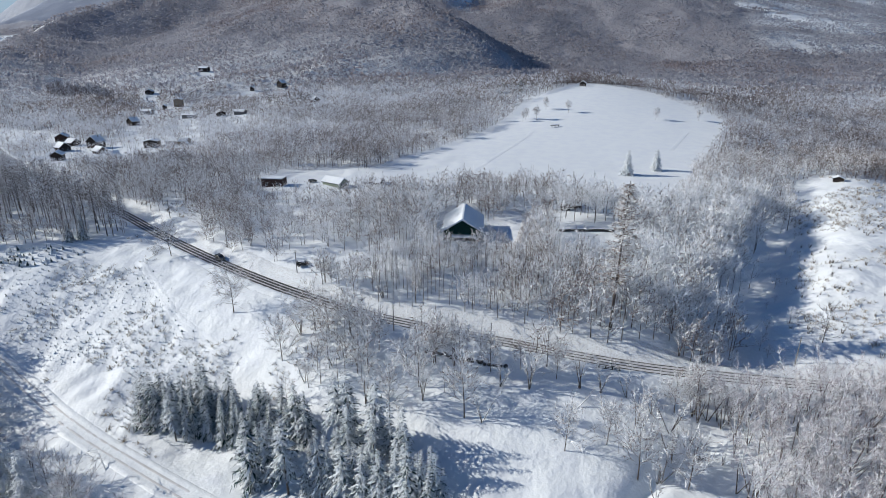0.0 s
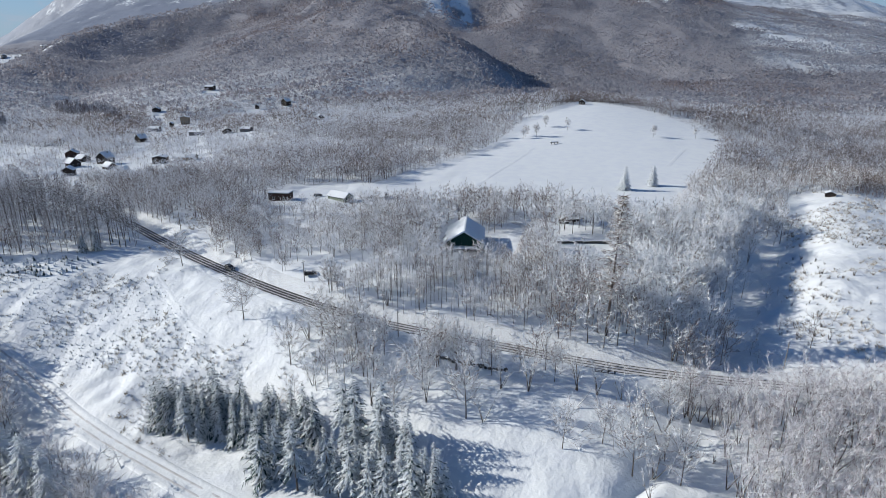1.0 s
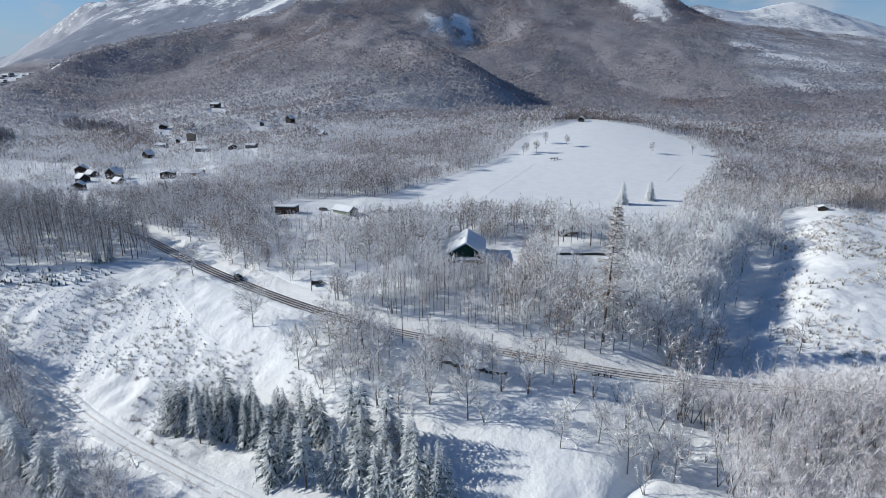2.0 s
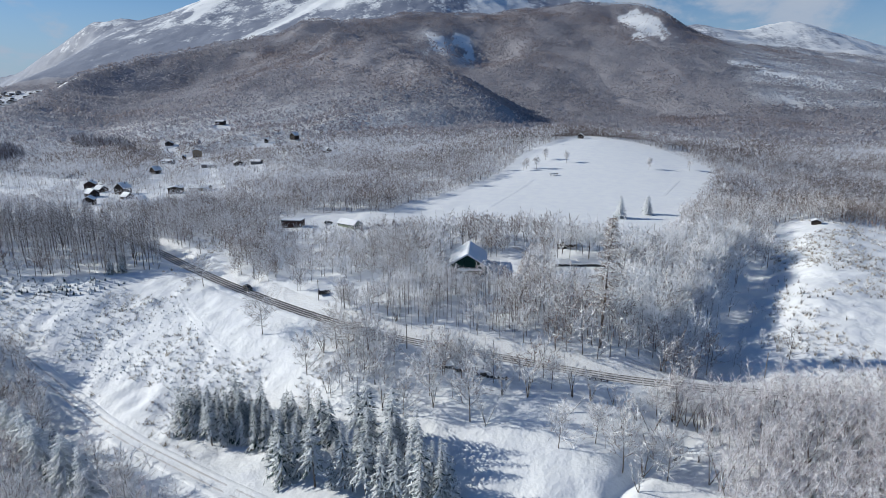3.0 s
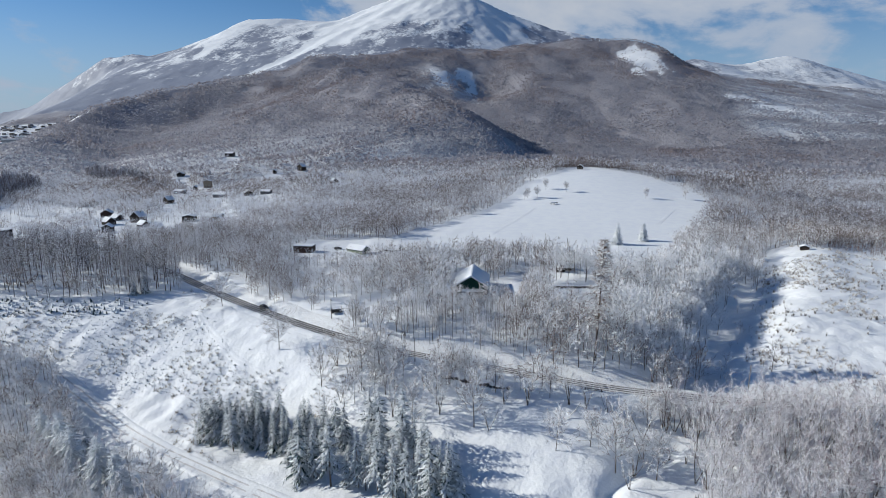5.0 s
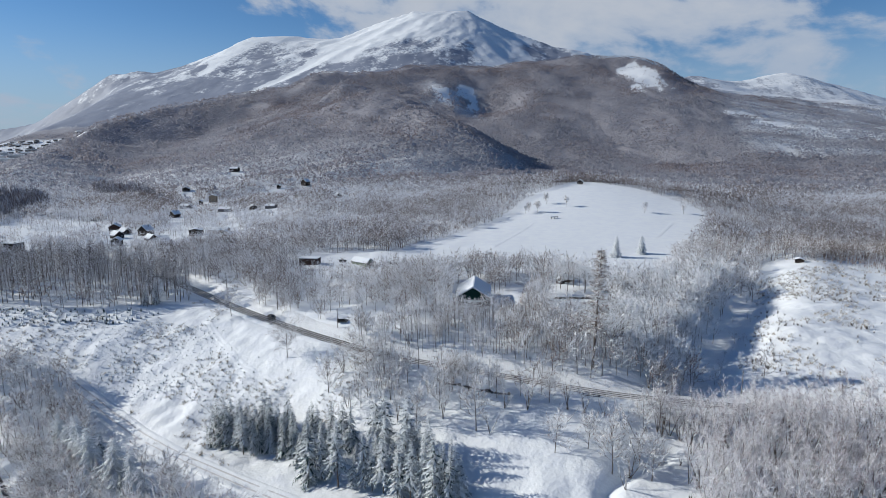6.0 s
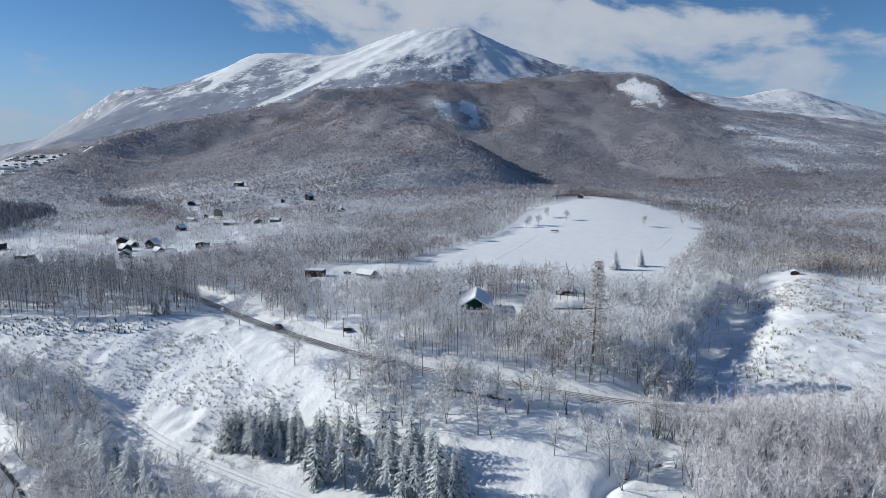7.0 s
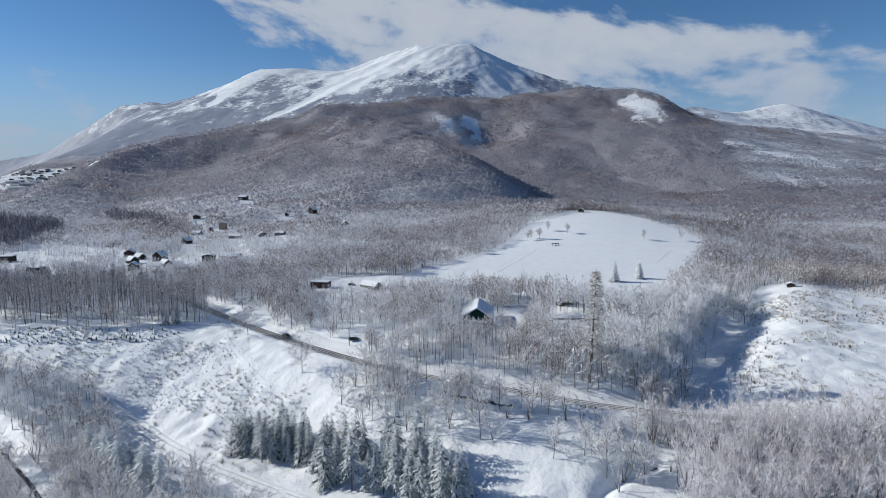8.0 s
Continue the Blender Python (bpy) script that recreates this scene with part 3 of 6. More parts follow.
def fir_tree(seed, h, rows, fronds, wide=0.19, sprigs=7, taper=0.85, laden=0.5, bare=0.08):
    """A fir: whorls of drooping fronds with hanging side sprigs, pads of snow lying on many of them."""
    rng = np.random.default_rng(seed)
    s = Soup()
    s.stem((0, 0, 0), (0, 0, h * 0.55), 0.011 * h, 0.006 * h, 6, 0)
    s.stem((0, 0, h * 0.55), (0, 0, h), 0.006 * h, 0, 5, 0)
    for i in range(rows):
        f = bare + (0.985 - bare) * (i / rows) ** 0.92
        reach = h * wide * (1.02 - f) ** taper * rng.uniform(0.75, 1.2) + 0.14
        m = max(4, int(fronds * (1.15 - 0.6 * f)))
        for j in range(m):
            az = 2 * math.pi * j / m + i * 0.7 + rng.uniform(-0.3, 0.3)
            size = reach * rng.uniform(0.55, 1.25)
            droop = rng.uniform(0.3, 0.75) * (1 - 0.5 * f)
            p0 = np.array((0, 0, h * f + rng.uniform(-0.2, 0.2)))
            out = way_of(az, 0)
            side = np.array((-out[1], out[0], 0))
            p1 = p0 + out * size * 0.55 + np.array((0, 0, -size * droop * 0.3))
            p2 = p0 + out * size + np.array((0, 0, -size * droop))
            w = size * rng.uniform(0.1, 0.16)
            low = np.array((0, 0, -w * 0.6))
            s.push([p0, p1, p2, p1 - side * w + low, p1 + side * w + low], [(0, 3, 1), (1, 3, 2), (0, 1, 4), (1, 2, 4)], 1)
            if rng.random() < laden:
                up = np.array((0, 0, 0.06))
                k = rng.uniform(0.45, 0.85)
                q = p0 + (p1 - p0) * rng.uniform(0.35, 0.7)
                s.push([q + up, p1 - side * w * k + low * k + up, p1 + side * w * k + low * k + up, p1 + (p2 - p1) * rng.uniform(0.5, 0.95) + up], [(0, 1, 2), (1, 3, 2)], 2)
            for k in range(sprigs):
                u = rng.uniform(0.25, 1.0)
                q0 = p0 + (p1 - p0) * u * 2 if u < 0.5 else p1 + (p2 - p1) * (2 * u - 1)
                q1 = q0 + (side * rng.choice((-1, 1)) * rng.uniform(0.2, 0.6) + out * rng.uniform(0.15, 0.6)) * size * 0.5 + np.array((0, 0, -rng.uniform(0.15, 0.6) * size * 0.5))
                s.blade(q0, q1, w * rng.uniform(0.4, 0.85), rng, 2 if rng.random() < laden * 0.22 else 1)
    return s.arrays()


def slim_tree(seed, h, branches, twigs, thick=1.0):
    """A slender young tree of a close stand: dark bare mast, short rising branches towards the top."""
    rng = np.random.default_rng(seed)
    s = Soup()
    bend = rng.normal(0, 0.03 * h, 2)
    axis = lambda f: np.array((bend[0] * f * f, bend[1] * f * f, h * f))
    for f0, f1 in ((0, 0.5), (0.5, 1.0)):
        s.stem(axis(f0), axis(f1), 0.085 * (1 - 0.8 * f0), 0.085 * (1 - 0.8 * f1), 4, 0)
    for i in range(branches):
        f = 0.3 + 0.66 * (i + rng.uniform(0, 0.9)) / branches
        az, el = i * 2.4 + rng.uniform(-0.5, 0.5), rng.uniform(0.5, 1.15)
        p0 = axis(f)
        p1 = p0 + way_of(az, el) * h * rng.uniform(0.13, 0.24) * (1.2 - 0.6 * f)
        s.blade(p0, p1, 0.07 * thick, rng, 1)
        for k in range(twigs):
            w0 = p0 + (p1 - p0) * rng.uniform(0.2, 1)
            snow = rng.random() < 0.12
            s.blade(w0, w0 + way_of(az + rng.normal(0, 1.0), el + rng.uniform(-0.7, 0.4)) * rng.uniform(0.4, 1.1) * (0.7 if snow else 1), rng.uniform(0.04, 0.1) * thick * (1.7 if snow else 1), rng, 2 if snow else 1)
    return s.arrays()


def scatter(name, templates, where, mats, seed, kind_label, category, size=(0.75, 1.25), sink=0.15, stands=0.0, shift=None):
    """One joined object of many trees: where is an array of x, y."""
    rng = np.random.default_rng(seed)
    where = np.asarray(where)
    z = ground(where[:, 0], where[:, 1]) - sink
    pick = rng.integers(0, len(templates), len(where))
    V, T, S, tone, n = [], [], [], [], 0
    for i, (v, t, s) in enumerate(templates):
        rows = np.flatnonzero(pick == i)
        if not len(rows):
            continue
        a, k = rng.uniform(0, 2 * math.pi, len(rows)), rng.uniform(*size, len(rows))
        k = k * (1 + 0.35 * (stands > 0) * fbm(where[rows, 0] / 60, where[rows, 1] / 80, 2, 98))
        wide = k * rng.uniform(0.85, 1.15, len(rows))
        c, d = np.cos(a)[:, None], np.sin(a)[:, None]
        x = (v[None, :, 0] * c - v[None, :, 1] * d) * wide[:, None] + where[rows, 0][:, None]
        y = (v[None, :, 0] * d + v[None, :, 1] * c) * wide[:, None] + where[rows, 1][:, None]
        zz = v[None, :, 2] * k[:, None] + z[rows][:, None]
        V.append(np.stack([x, y, zz], -1).reshape(-1, 3))
        T.append((t[None] + (np.arange(len(rows)) * len(v))[:, None, None] + n).reshape(-1, 3))
        S.append(np.tile(s, len(rows)))
        one = rng.uniform(-0.5, 0.5, len(rows)) + stands * fbm(where[rows, 0] / 130, where[rows, 1] / 170, 3, 99)
        if shift is not None:
            one = one + shift[rows]
        tone.append(np.repeat(one, len(v)))
        n += len(rows) * len(v)
    ob = new(name, mesh_of(name, np.concatenate(V), np.concatenate(T), mats, np.concatenate(S)))
    ob.data.attributes.new("tone", "FLOAT", "POINT").data.foreach_set("value", np.concatenate(tone).astype(np.float32))
    return tagged(ob, kind_label, category, kind="stuff")


def inside(poly, x, y):
    r, n = np.zeros(np.shape(x), bool), len(poly)
    for i in range(n):
        (x0, y0), (x1, y1) = poly[i], poly[(i + 1) % n]
        if y0 == y1:
            continue
        r ^= ((y0 > y) != (y1 > y)) & (x < (x1 - x0) * (y - y0) / (y1 - y0) + x0)
    return r


def curve_points(line, step=2.0):
    """The polyline rounded off and cut into even steps: places and side directions."""
    p = np.array([q[:3] for q in line], float)
    for _ in range(3):
        a, b = p[:-1] * 0.75 + p[1:] * 0.25, p[:-1] * 0.25 + p[1:] * 0.75
        p = np.concatenate([p[:1], np.stack([a, b], 1).reshape(-1, 3), p[-1:]])
    d = np.concatenate([[0], np.cumsum(np.hypot(*(p[1:, :2] - p[:-1, :2]).T))])
    s = np.arange(0, d[-1], step)
    q = np.stack([np.interp(s, d, p[:, i]) for i in range(3)], 1)
    w = np.gradient(q[:, :2], axis=0)
    w /= np.linalg.norm(w, axis=1)[:, None]
    return q, np.stack([w[:, 1], -w[:, 0]], 1)  # side points to the right of the way


# ---- clearings, in plan ----
FIELD = [(-60, 290), (-29, 345), (6, 392), (42, 450), (70, 520), (112, 585), (150, 640), (200, 560), (222, 459), (188, 380), (146, 325), (112, 262), (90, 228), (60, 244), (43, 268), (23, 270), (-7, 258), (-27, 266)]
SHED_YARD = [(-90, 322), (-50, 327), (-38, 284), (-42, 258), (-80, 264), (-94, 300)]
MEADOW = [(-330, 200), (-165, 203), (-126, 208), (-116, 228), (-134, 262), (-118, 252), (-92, 208), (-72, 182), (-46, 163), (-22, 147), (-30, 140), (-36, 129), (-45, 122), (-63, 128), (-84, 126), (-50, 98), (-62, 86), (-88, 103), (-104, 114), (-122, 128), (-137, 146), (-152, 160), (-180, 172), (-240, 180), (-330, 186)]
GLADE = [(-8, 113), (12, 121), (36, 117), (32, 106), (40, 96), (36, 84), (0, 84), (-6, 100)]
BARN_YARD = [(-2, 181), (-4, 232), (14, 236), (20, 220), (34, 240), (40, 238), (36, 214), (26, 178), (21, 180), (22, 196), (16, 184), (8, 180)]
CAR_PARK = [(-33, 188), (-15, 176), (-32, 164), (-57, 177), (-49, 190)]
LOT = [(38, 171), (42, 214), (68, 214), (66, 178), (56, 168)]
RAVINE_BED = [(72, 127), (84, 140), (98, 165), (120, 205), (128, 232), (140, 236), (150, 228), (122, 180), (100, 140), (98, 122)]
SPUR_OPEN = [(94, 139), (122, 181), (178, 285), (199, 300), (206, 284), (240, 290), (420, 320), (420, 140), (200, 108), (150, 108), (112, 120)]
CABIN_LAWN = [(-470, 560), (-347, 520), (-300, 600), (-262, 610), (-215, 500), (-180, 455), (-172, 400), (-185, 350), (-205, 300), (-244, 275), (-330, 290), (-470, 360)]
CABIN_LAWN_UPPER = [(-440, 1000), (-300, 1040), (-225, 960), (-110, 690), (-106, 600), (-150, 560), (-200, 530), (-300, 600), (-400, 640), (-430, 800)]
HOUSE_SPOTS = [(-300, 332), (-287, 306), (-274, 316), (-253, 372), (-219, 377), (-248, 411), (-313, 471), (-293, 452), (-286, 428), (-298, 556), (-320, 630), (-381, 764), (-315, 697), (-258, 592), (-321, 673), (-378, 944), (-225, 824),
               (-141, 647), (-259, 800), (-225, 588), (-203, 583), (-402, 433), (-86, 284), (-55, 285), (-36, 290), (143, 604)]
CLEARINGS = (FIELD, SHED_YARD, MEADOW, GLADE, BARN_YARD, CAR_PARK, LOT, RAVINE_BED, SPUR_OPEN, CABIN_LAWN)


def grid(x0, x1, y0, y1, step, seed, jitter=0.95):
    rng = np.random.default_rng(seed)
    x, y = np.meshgrid(np.arange(x0, x1, step), np.arange(y0, y1, step))
    p = np.stack([x.ravel(), y.ravel()], 1)
    return p + rng.uniform(-0.5, 0.5, p.shape) * step * jitter


def wooded(p, margin=1.5):
    """Those places that lie in the woods, off the road and clear of the clearings."""
    x, y = p[:, 0] + margin * vnoise(p[:, 0] / 6, p[:, 1] / 6, 51), p[:, 1] + margin * vnoise(p[:, 0] / 6, p[:, 1] / 6, 52)
    ok = np.ones(len(p), bool)
    for c in CLEARINGS:
        ok &= ~inside(c, x, y) | ((c is CABIN_LAWN) & (hash01(np.floor(p[:, 0] * 7), np.floor(p[:, 1] * 7), 5) < (0.42 + 0.5 * smooth(vnoise(p[:, 0] / 28, p[:, 1] / 40, 58) * 3)) * (0.4 + 0.6 * smooth((p[:, 0] + 350) / 70)) * (1 - 0.85 * np.exp(-((p[:, 0] + 238) / 52) ** 4 - ((p[:, 1] - 398) / 48) ** 4))))
    ok &= along(ROAD, p[:, 0], p[:, 1])[0] > np.where(p[:, 0] < -152, 2.8, 6.0)
    for hx, hy in HOUSE_SPOTS:
        e = ((p[:, 0] - hx * p[:, 1] / hy) / (9 + 0.009 * hy)) ** 2 + ((p[:, 1] - hy * 0.965) / (0.05 * hy + 5)) ** 2
        ok &= e > 0.7 + 0.7 * vnoise(p[:, 0] / 9, p[:, 1] / 14, 55)
    ok &= along(BROOK, p[:, 0], p[:, 1])[0] > 4.0
    ok &= along(DRIVE, p[:, 0], p[:, 1])[0] > 2.6
    ok &= along(CREEK, p[:, 0], p[:, 1])[0] > 2.5
    return ok


def open_slope(p):
    """Treeless snow patches on the hill, 0 to 1."""
    x, y = p[:, 0], p[:, 1]
    g = 0.0
    for cx, cy, rx, ry in ((62, 2225, 40, 75), (75, 2110, 22, 60), (-45, 2120, 34, 70), (778, 2410, 84, 230), (950, 1905, 60, 40), (1010, 1800, 70, 36)):
        g = np.maximum(g, np.exp(-((x - cx) / rx) ** 4 - ((y - cy) / ry) ** 4))
    return np.clip((g + 0.45 * fbm(x / 20, y / 70, 3, 91) - 0.5) * 3.0, 0, 1) * (g > 0.02)


def hollow(p):
    """Thinly wooded snow on the hollow's shaded wall, 0 to 1."""
    x, y = p[:, 0], p[:, 1]
    return np.exp(-((x - 10) / 130) ** 4 - ((y - 2080) / 230) ** 4) * smooth(0.6 + fbm(x / 45, y / 90, 2, 97))


def plateau(p):
    """The frosted upland to the east, 0 to 1, with browner bands across it."""
    x, y = p[:, 0], p[:, 1]
    up = smooth((x - 0.36 * y - 120) / 260) * smooth((y - 1300) / 300)
    return up, smooth(fbm(x / 420, y / 75, 3, 78) * 1.4)


def in_town(p):
    """Built-up land at the foot of the mountain."""
    x, y = p[:, 0], p[:, 1]
    return (y > 1560) & (y < 2760) & (x < -0.635 * (y + 56) + 60 * vnoise(x / 120, y / 120, 95))


# ---- cleared ski runs and open gullies on the mountain ----
RUN_A = [(-380, 4150, 0), (-456, 4055, 0), (-636, 3925, 0), (-893, 3690, 0), (-1052, 3475, 0), (-1130, 3350, 0)]
RUN_B = [(-650, 4250, 0), (-707, 4124, 0), (-889, 3839, 0), (-1019, 3480, 0)]
RUN_C = [(-1560, 4420, 0), (-1609, 4245, 0), (-1637, 3886, 0)]


# ---- the land: one sheet to the horizon ----
def land():
    near = np.arange(40, 262, 1.25)
    back = -np.geomspace(1, 900, 40)[::-1] + 40
    far = np.concatenate([262 * np.geomspace(1, 3000 / 262, 185)[:-1], np.arange(3000, 4961, 26.0)])
    ys = np.concatenate([back, near[1:], far])
    u = np.linspace(-1, 1, 371)
    u = np.sign(u) * np.abs(u) ** 1.3
    wide = np.maximum(420, 0.98 * ys + 260)
    x, y = u[None] * wide[:, None], np.repeat(ys[:, None], len(u), 1)
    z = ground(x, y)
    r, c = x.shape
    i = np.arange(r * c).reshape(r, c)
    a, b, d, e = i[:-1, :-1].ravel(), i[:-1, 1:].ravel(), i[1:, 1:].ravel(), i[1:, :-1].ravel()
    tris = np.concatenate([np.stack([a, b, d], 1), np.stack([a, d, e], 1)])
    me = mesh_of("ground", np.stack([x, y, z], -1).reshape(-1, 3), tris, [MAT_GROUND])
    me.polygons.foreach_set("use_smooth", np.ones(len(me.polygons), bool))
    p = np.stack([x.ravel(), y.ravel()], 1)
    # the 0.4 term thickens brush to darken the floor for twig shade
    hill = wooded(p).astype(np.float32) * (0.12 + 0.4 * smooth((p[:, 1] - 190) / 80) + 0.48 * smooth((p[:, 1] - 700) / 800)) * (1 - smooth((p[:, 1] - 2900) / 300))
    hill = hill * smooth((p[:, 1] - 60) / 60) * (1 - 0.4 * hollow(p))
    upland, bands = plateau(p)
    hill = hill * (1 - open_slope(p)) * (1 - 0.75 * in_town(p)) * (1 - 0.62 * upland * (1 - bands))
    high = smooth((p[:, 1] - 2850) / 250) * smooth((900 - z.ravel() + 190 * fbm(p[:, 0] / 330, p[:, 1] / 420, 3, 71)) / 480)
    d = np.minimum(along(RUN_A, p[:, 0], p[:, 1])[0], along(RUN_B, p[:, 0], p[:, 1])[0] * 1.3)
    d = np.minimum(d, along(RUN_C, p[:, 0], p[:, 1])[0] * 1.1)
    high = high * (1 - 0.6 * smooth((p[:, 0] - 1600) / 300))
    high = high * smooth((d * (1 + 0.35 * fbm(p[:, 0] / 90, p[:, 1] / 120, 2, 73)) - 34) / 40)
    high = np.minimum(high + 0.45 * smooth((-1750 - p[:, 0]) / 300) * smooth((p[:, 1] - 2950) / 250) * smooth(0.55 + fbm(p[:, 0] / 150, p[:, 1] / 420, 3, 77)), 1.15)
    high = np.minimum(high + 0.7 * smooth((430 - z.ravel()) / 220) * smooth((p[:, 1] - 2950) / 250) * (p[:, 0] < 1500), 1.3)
    steep = smooth((p[:, 1] - 2900) / 300)
    calm = inside(FIELD, p[:, 0], p[:, 1]).astype(np.float32)
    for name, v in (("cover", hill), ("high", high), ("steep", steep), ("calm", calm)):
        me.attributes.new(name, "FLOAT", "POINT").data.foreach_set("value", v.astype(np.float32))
    return tagged(new("ground", me), "rolling snow-covered land rising to a white mountain", "ground", kind="structure")


land()


# ---- woods ----
FAR_LARCHES = [(-690, 720), (-560, 700), (-508, 668), (-478, 565), (-458, 502), (-570, 520)]
FAR_LARCHES_STRIP = [(-540, 830), (-400, 715), (-395, 695), (-535, 790)]


SLIM_STAND = [(-22, 150), (-22, 168), (-8, 178), (4, 180), (24, 180), (44, 172), (60, 160), (62, 136), (44, 139), (20, 146), (0, 150)]


def thinned_in(poly, step, seed):
    p = grid(min(q[0] for q in poly), max(q[0] for q in poly), min(q[1] for q in poly), max(q[1] for q in poly), step, seed)
    return p[inside(poly, p[:, 0], p[:, 1])]


def woods():
    mid = [bare_tree(100 + i, 9.3, 10, 5, 6, 1.25, 0.56, near=False, low=0.12) for i in range(7)]
    p = grid(-330, 330, 125, 335, 4.1, 1)
    gap = (vnoise(p[:, 0] / 14, p[:, 1] / 14, 61) > -0.55) & (vnoise(p[:, 0] / 6.5, p[:, 1] / 8, 64) > -0.62)
    ok = wooded(p) & gap & (np.abs(p[:, 0]) < 0.86 * (p[:, 1] + 90)) & ~inside(LARCHES, p[:, 0], p[:, 1])
    ok &= ~inside(NEAR_RIGHT, p[:, 0], p[:, 1]) & ~inside(NEAR_LEFT, p[:, 0], p[:, 1])
    p = p[ok]
    front = p[:, 1] < 240
    broad = front & (p[:, 0] > 46) & (p[:, 1] > 136)
    crowns = [bare_tree(130 + i, 10.5, 11, 6, 7, 1.35, 0.56, near=False, low=0.15, white=0.3) for i in range(6)]
    sparse = np.random.default_rng(17).random(len(p)) < 0.66
    rim, side = curve_points(RAVINE, 2.7)
    rim = np.concatenate([rim[:, :2] - side * o for o in (13.0, 17.0)])
    rim = rim + np.random.default_rng(44).uniform(-1.2, 1.2, rim.shape)
    rim = rim[(rim[:, 1] > 138) & (rim[:, 1] < 250) & (np.random.default_rng(45).random(len(rim)) < 0.72)]
    scatter("ravine_woods", crowns, np.concatenate([p[broad & sparse], rim]), [MAT_BARK, MAT_TWIG_WHITE, MAT_CLUMP], 11, "broad leafless trees white with snow above the ravine", "woods", (0.9, 1.4))
    low = thinned_in(RAVINE_BED, 6.0, 46)
    low = low[np.random.default_rng(47).random(len(low)) < 0.6]
    scatter("ravine_saplings", crowns, low, [MAT_BARK, MAT_TWIG_WHITE, MAT_CLUMP], 48, "small snow-white trees scattered over the ravine's floor", "saplings", (0.2, 0.55))
    front &= ~broad
    behind = ~front & ~broad
    light = [bare_tree(120 + i, 9.0, 8, 5, 4, 1.35, 0.58, near=False, low=0.12) for i in range(6)]
    scatter("frosted_woods", mid, p[front], [MAT_BARK, MAT_TWIG_MID, MAT_CLUMP], 5, "dense leafless woods white with hoar frost and snow", "woods", stands=0.3)
    scatter("frosted_woods_behind_barn", light, p[behind], [MAT_BARK, MAT_TWIG_MID, MAT_CLUMP], 9, "leafless woods behind the barn, white with frost", "woods", stands=0.3)
    stand = [slim_tree(150 + i, 9.0, 11, 5, 1.1) for i in range(8)]
    p = thinned_in(SLIM_STAND, 2.6, 10)
    p = p[wooded(p, 0.6) & (vnoise(p[:, 0] / 9, p[:, 1] / 7, 67) > -0.5)]
    scatter("slim_stand", stand, p, [MAT_BARK, MAT_TWIG_SLIM, MAT_CLUMP], 12, "close stand of slender bare trees with dark masts", "woods", (0.75, 1.2))
    far = [crown_tree(200 + i, 9.0, 46, 0.3, 0.42, 0.13) for i in range(8)]
    farther = [crown_tree(220 + i, 9.5, 14, 0.66, 0.4, 0.12) for i in range(8)]
    p = grid(-950, 950, 335, 960, 4.8, 2)
    ok = wooded(p) & ~inside(FAR_LARCHES, p[:, 0], p[:, 1]) & (np.abs(p[:, 0]) < 0.86 * (p[:, 1] + 90)) & (vnoise(p[:, 0] / 22, p[:, 1] / 22, 62) > -0.66) & (vnoise(p[:, 0] / 9, p[:, 1] / 13, 65) > -0.78)
    thin = inside(CABIN_LAWN_UPPER, p[:, 0], p[:, 1])
    ok &= ~thin | (np.random.default_rng(3).random(len(p)) < 0.85) & (vnoise(p[:, 0] / 30, p[:, 1] / 30, 66) < 0.6)
    p = p[ok]
    mixed = np.random.default_rng(15).random(len(p))
    p, mixed = p[mixed > smooth((p[:, 1] - 640) / 330)], mixed[mixed > smooth((p[:, 1] - 640) / 330)]
    close = p[:, 1] < 480 + 120 * np.random.default_rng(18).random(len(p))
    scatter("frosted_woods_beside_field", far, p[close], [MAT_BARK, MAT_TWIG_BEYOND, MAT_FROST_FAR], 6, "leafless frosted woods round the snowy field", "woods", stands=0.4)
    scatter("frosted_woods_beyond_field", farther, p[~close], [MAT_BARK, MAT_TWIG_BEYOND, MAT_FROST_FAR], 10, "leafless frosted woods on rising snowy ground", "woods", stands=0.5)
    stand = [tuft_tree(260 + i, 19.0, 18, 0.5, 0.13) for i in range(5)]
    p = np.concatenate([thinned_in(FAR_LARCHES, 4.3, 26), thinned_in(FAR_LARCHES_STRIP, 4.5, 27)])
    scatter("far_larch_stand", stand, p, [MAT_BARK, MAT_LARCH_FAR], 28, "dark stand of tall bare larches behind the cabins", "woods")
    tiny = [dome_tuft(300 + i, 9.8, 4, 2.7) for i in range(12)]
    p = grid(-2500, 2500, 640, 2850, 7.2, 4)
    ok = (np.random.default_rng(16).random(len(p)) < smooth((p[:, 1] - 640) / 330)) & (wooded(p) | (p[:, 1] > 1050))
    ok &= ~inside(FAR_LARCHES, p[:, 0], p[:, 1]) & (np.abs(p[:, 0]) < 0.84 * (p[:, 1] + 90)) & (vnoise(p[:, 0] / 40, p[:, 1] / 40, 63) > -0.7)
    ok &= np.random.default_rng(7).random(len(p)) > np.maximum(open_slope(p) * 0.95, 0.45 * hollow(p))
    ok &= ~in_town(p) | (np.random.default_rng(14).random(len(p)) < 0.22)
    p = p[ok]
    upland, bands = plateau(p)
    brown = np.exp(-((p[:, 0] - 600) / 190) ** 4 - ((p[:, 1] - 1180) / 210) ** 4)
    crest = smooth((ground(p[:, 0], p[:, 1]) - 300) / 90)
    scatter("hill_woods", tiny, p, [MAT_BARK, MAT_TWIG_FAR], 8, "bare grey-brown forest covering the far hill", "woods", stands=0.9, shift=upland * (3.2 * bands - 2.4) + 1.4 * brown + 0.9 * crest)


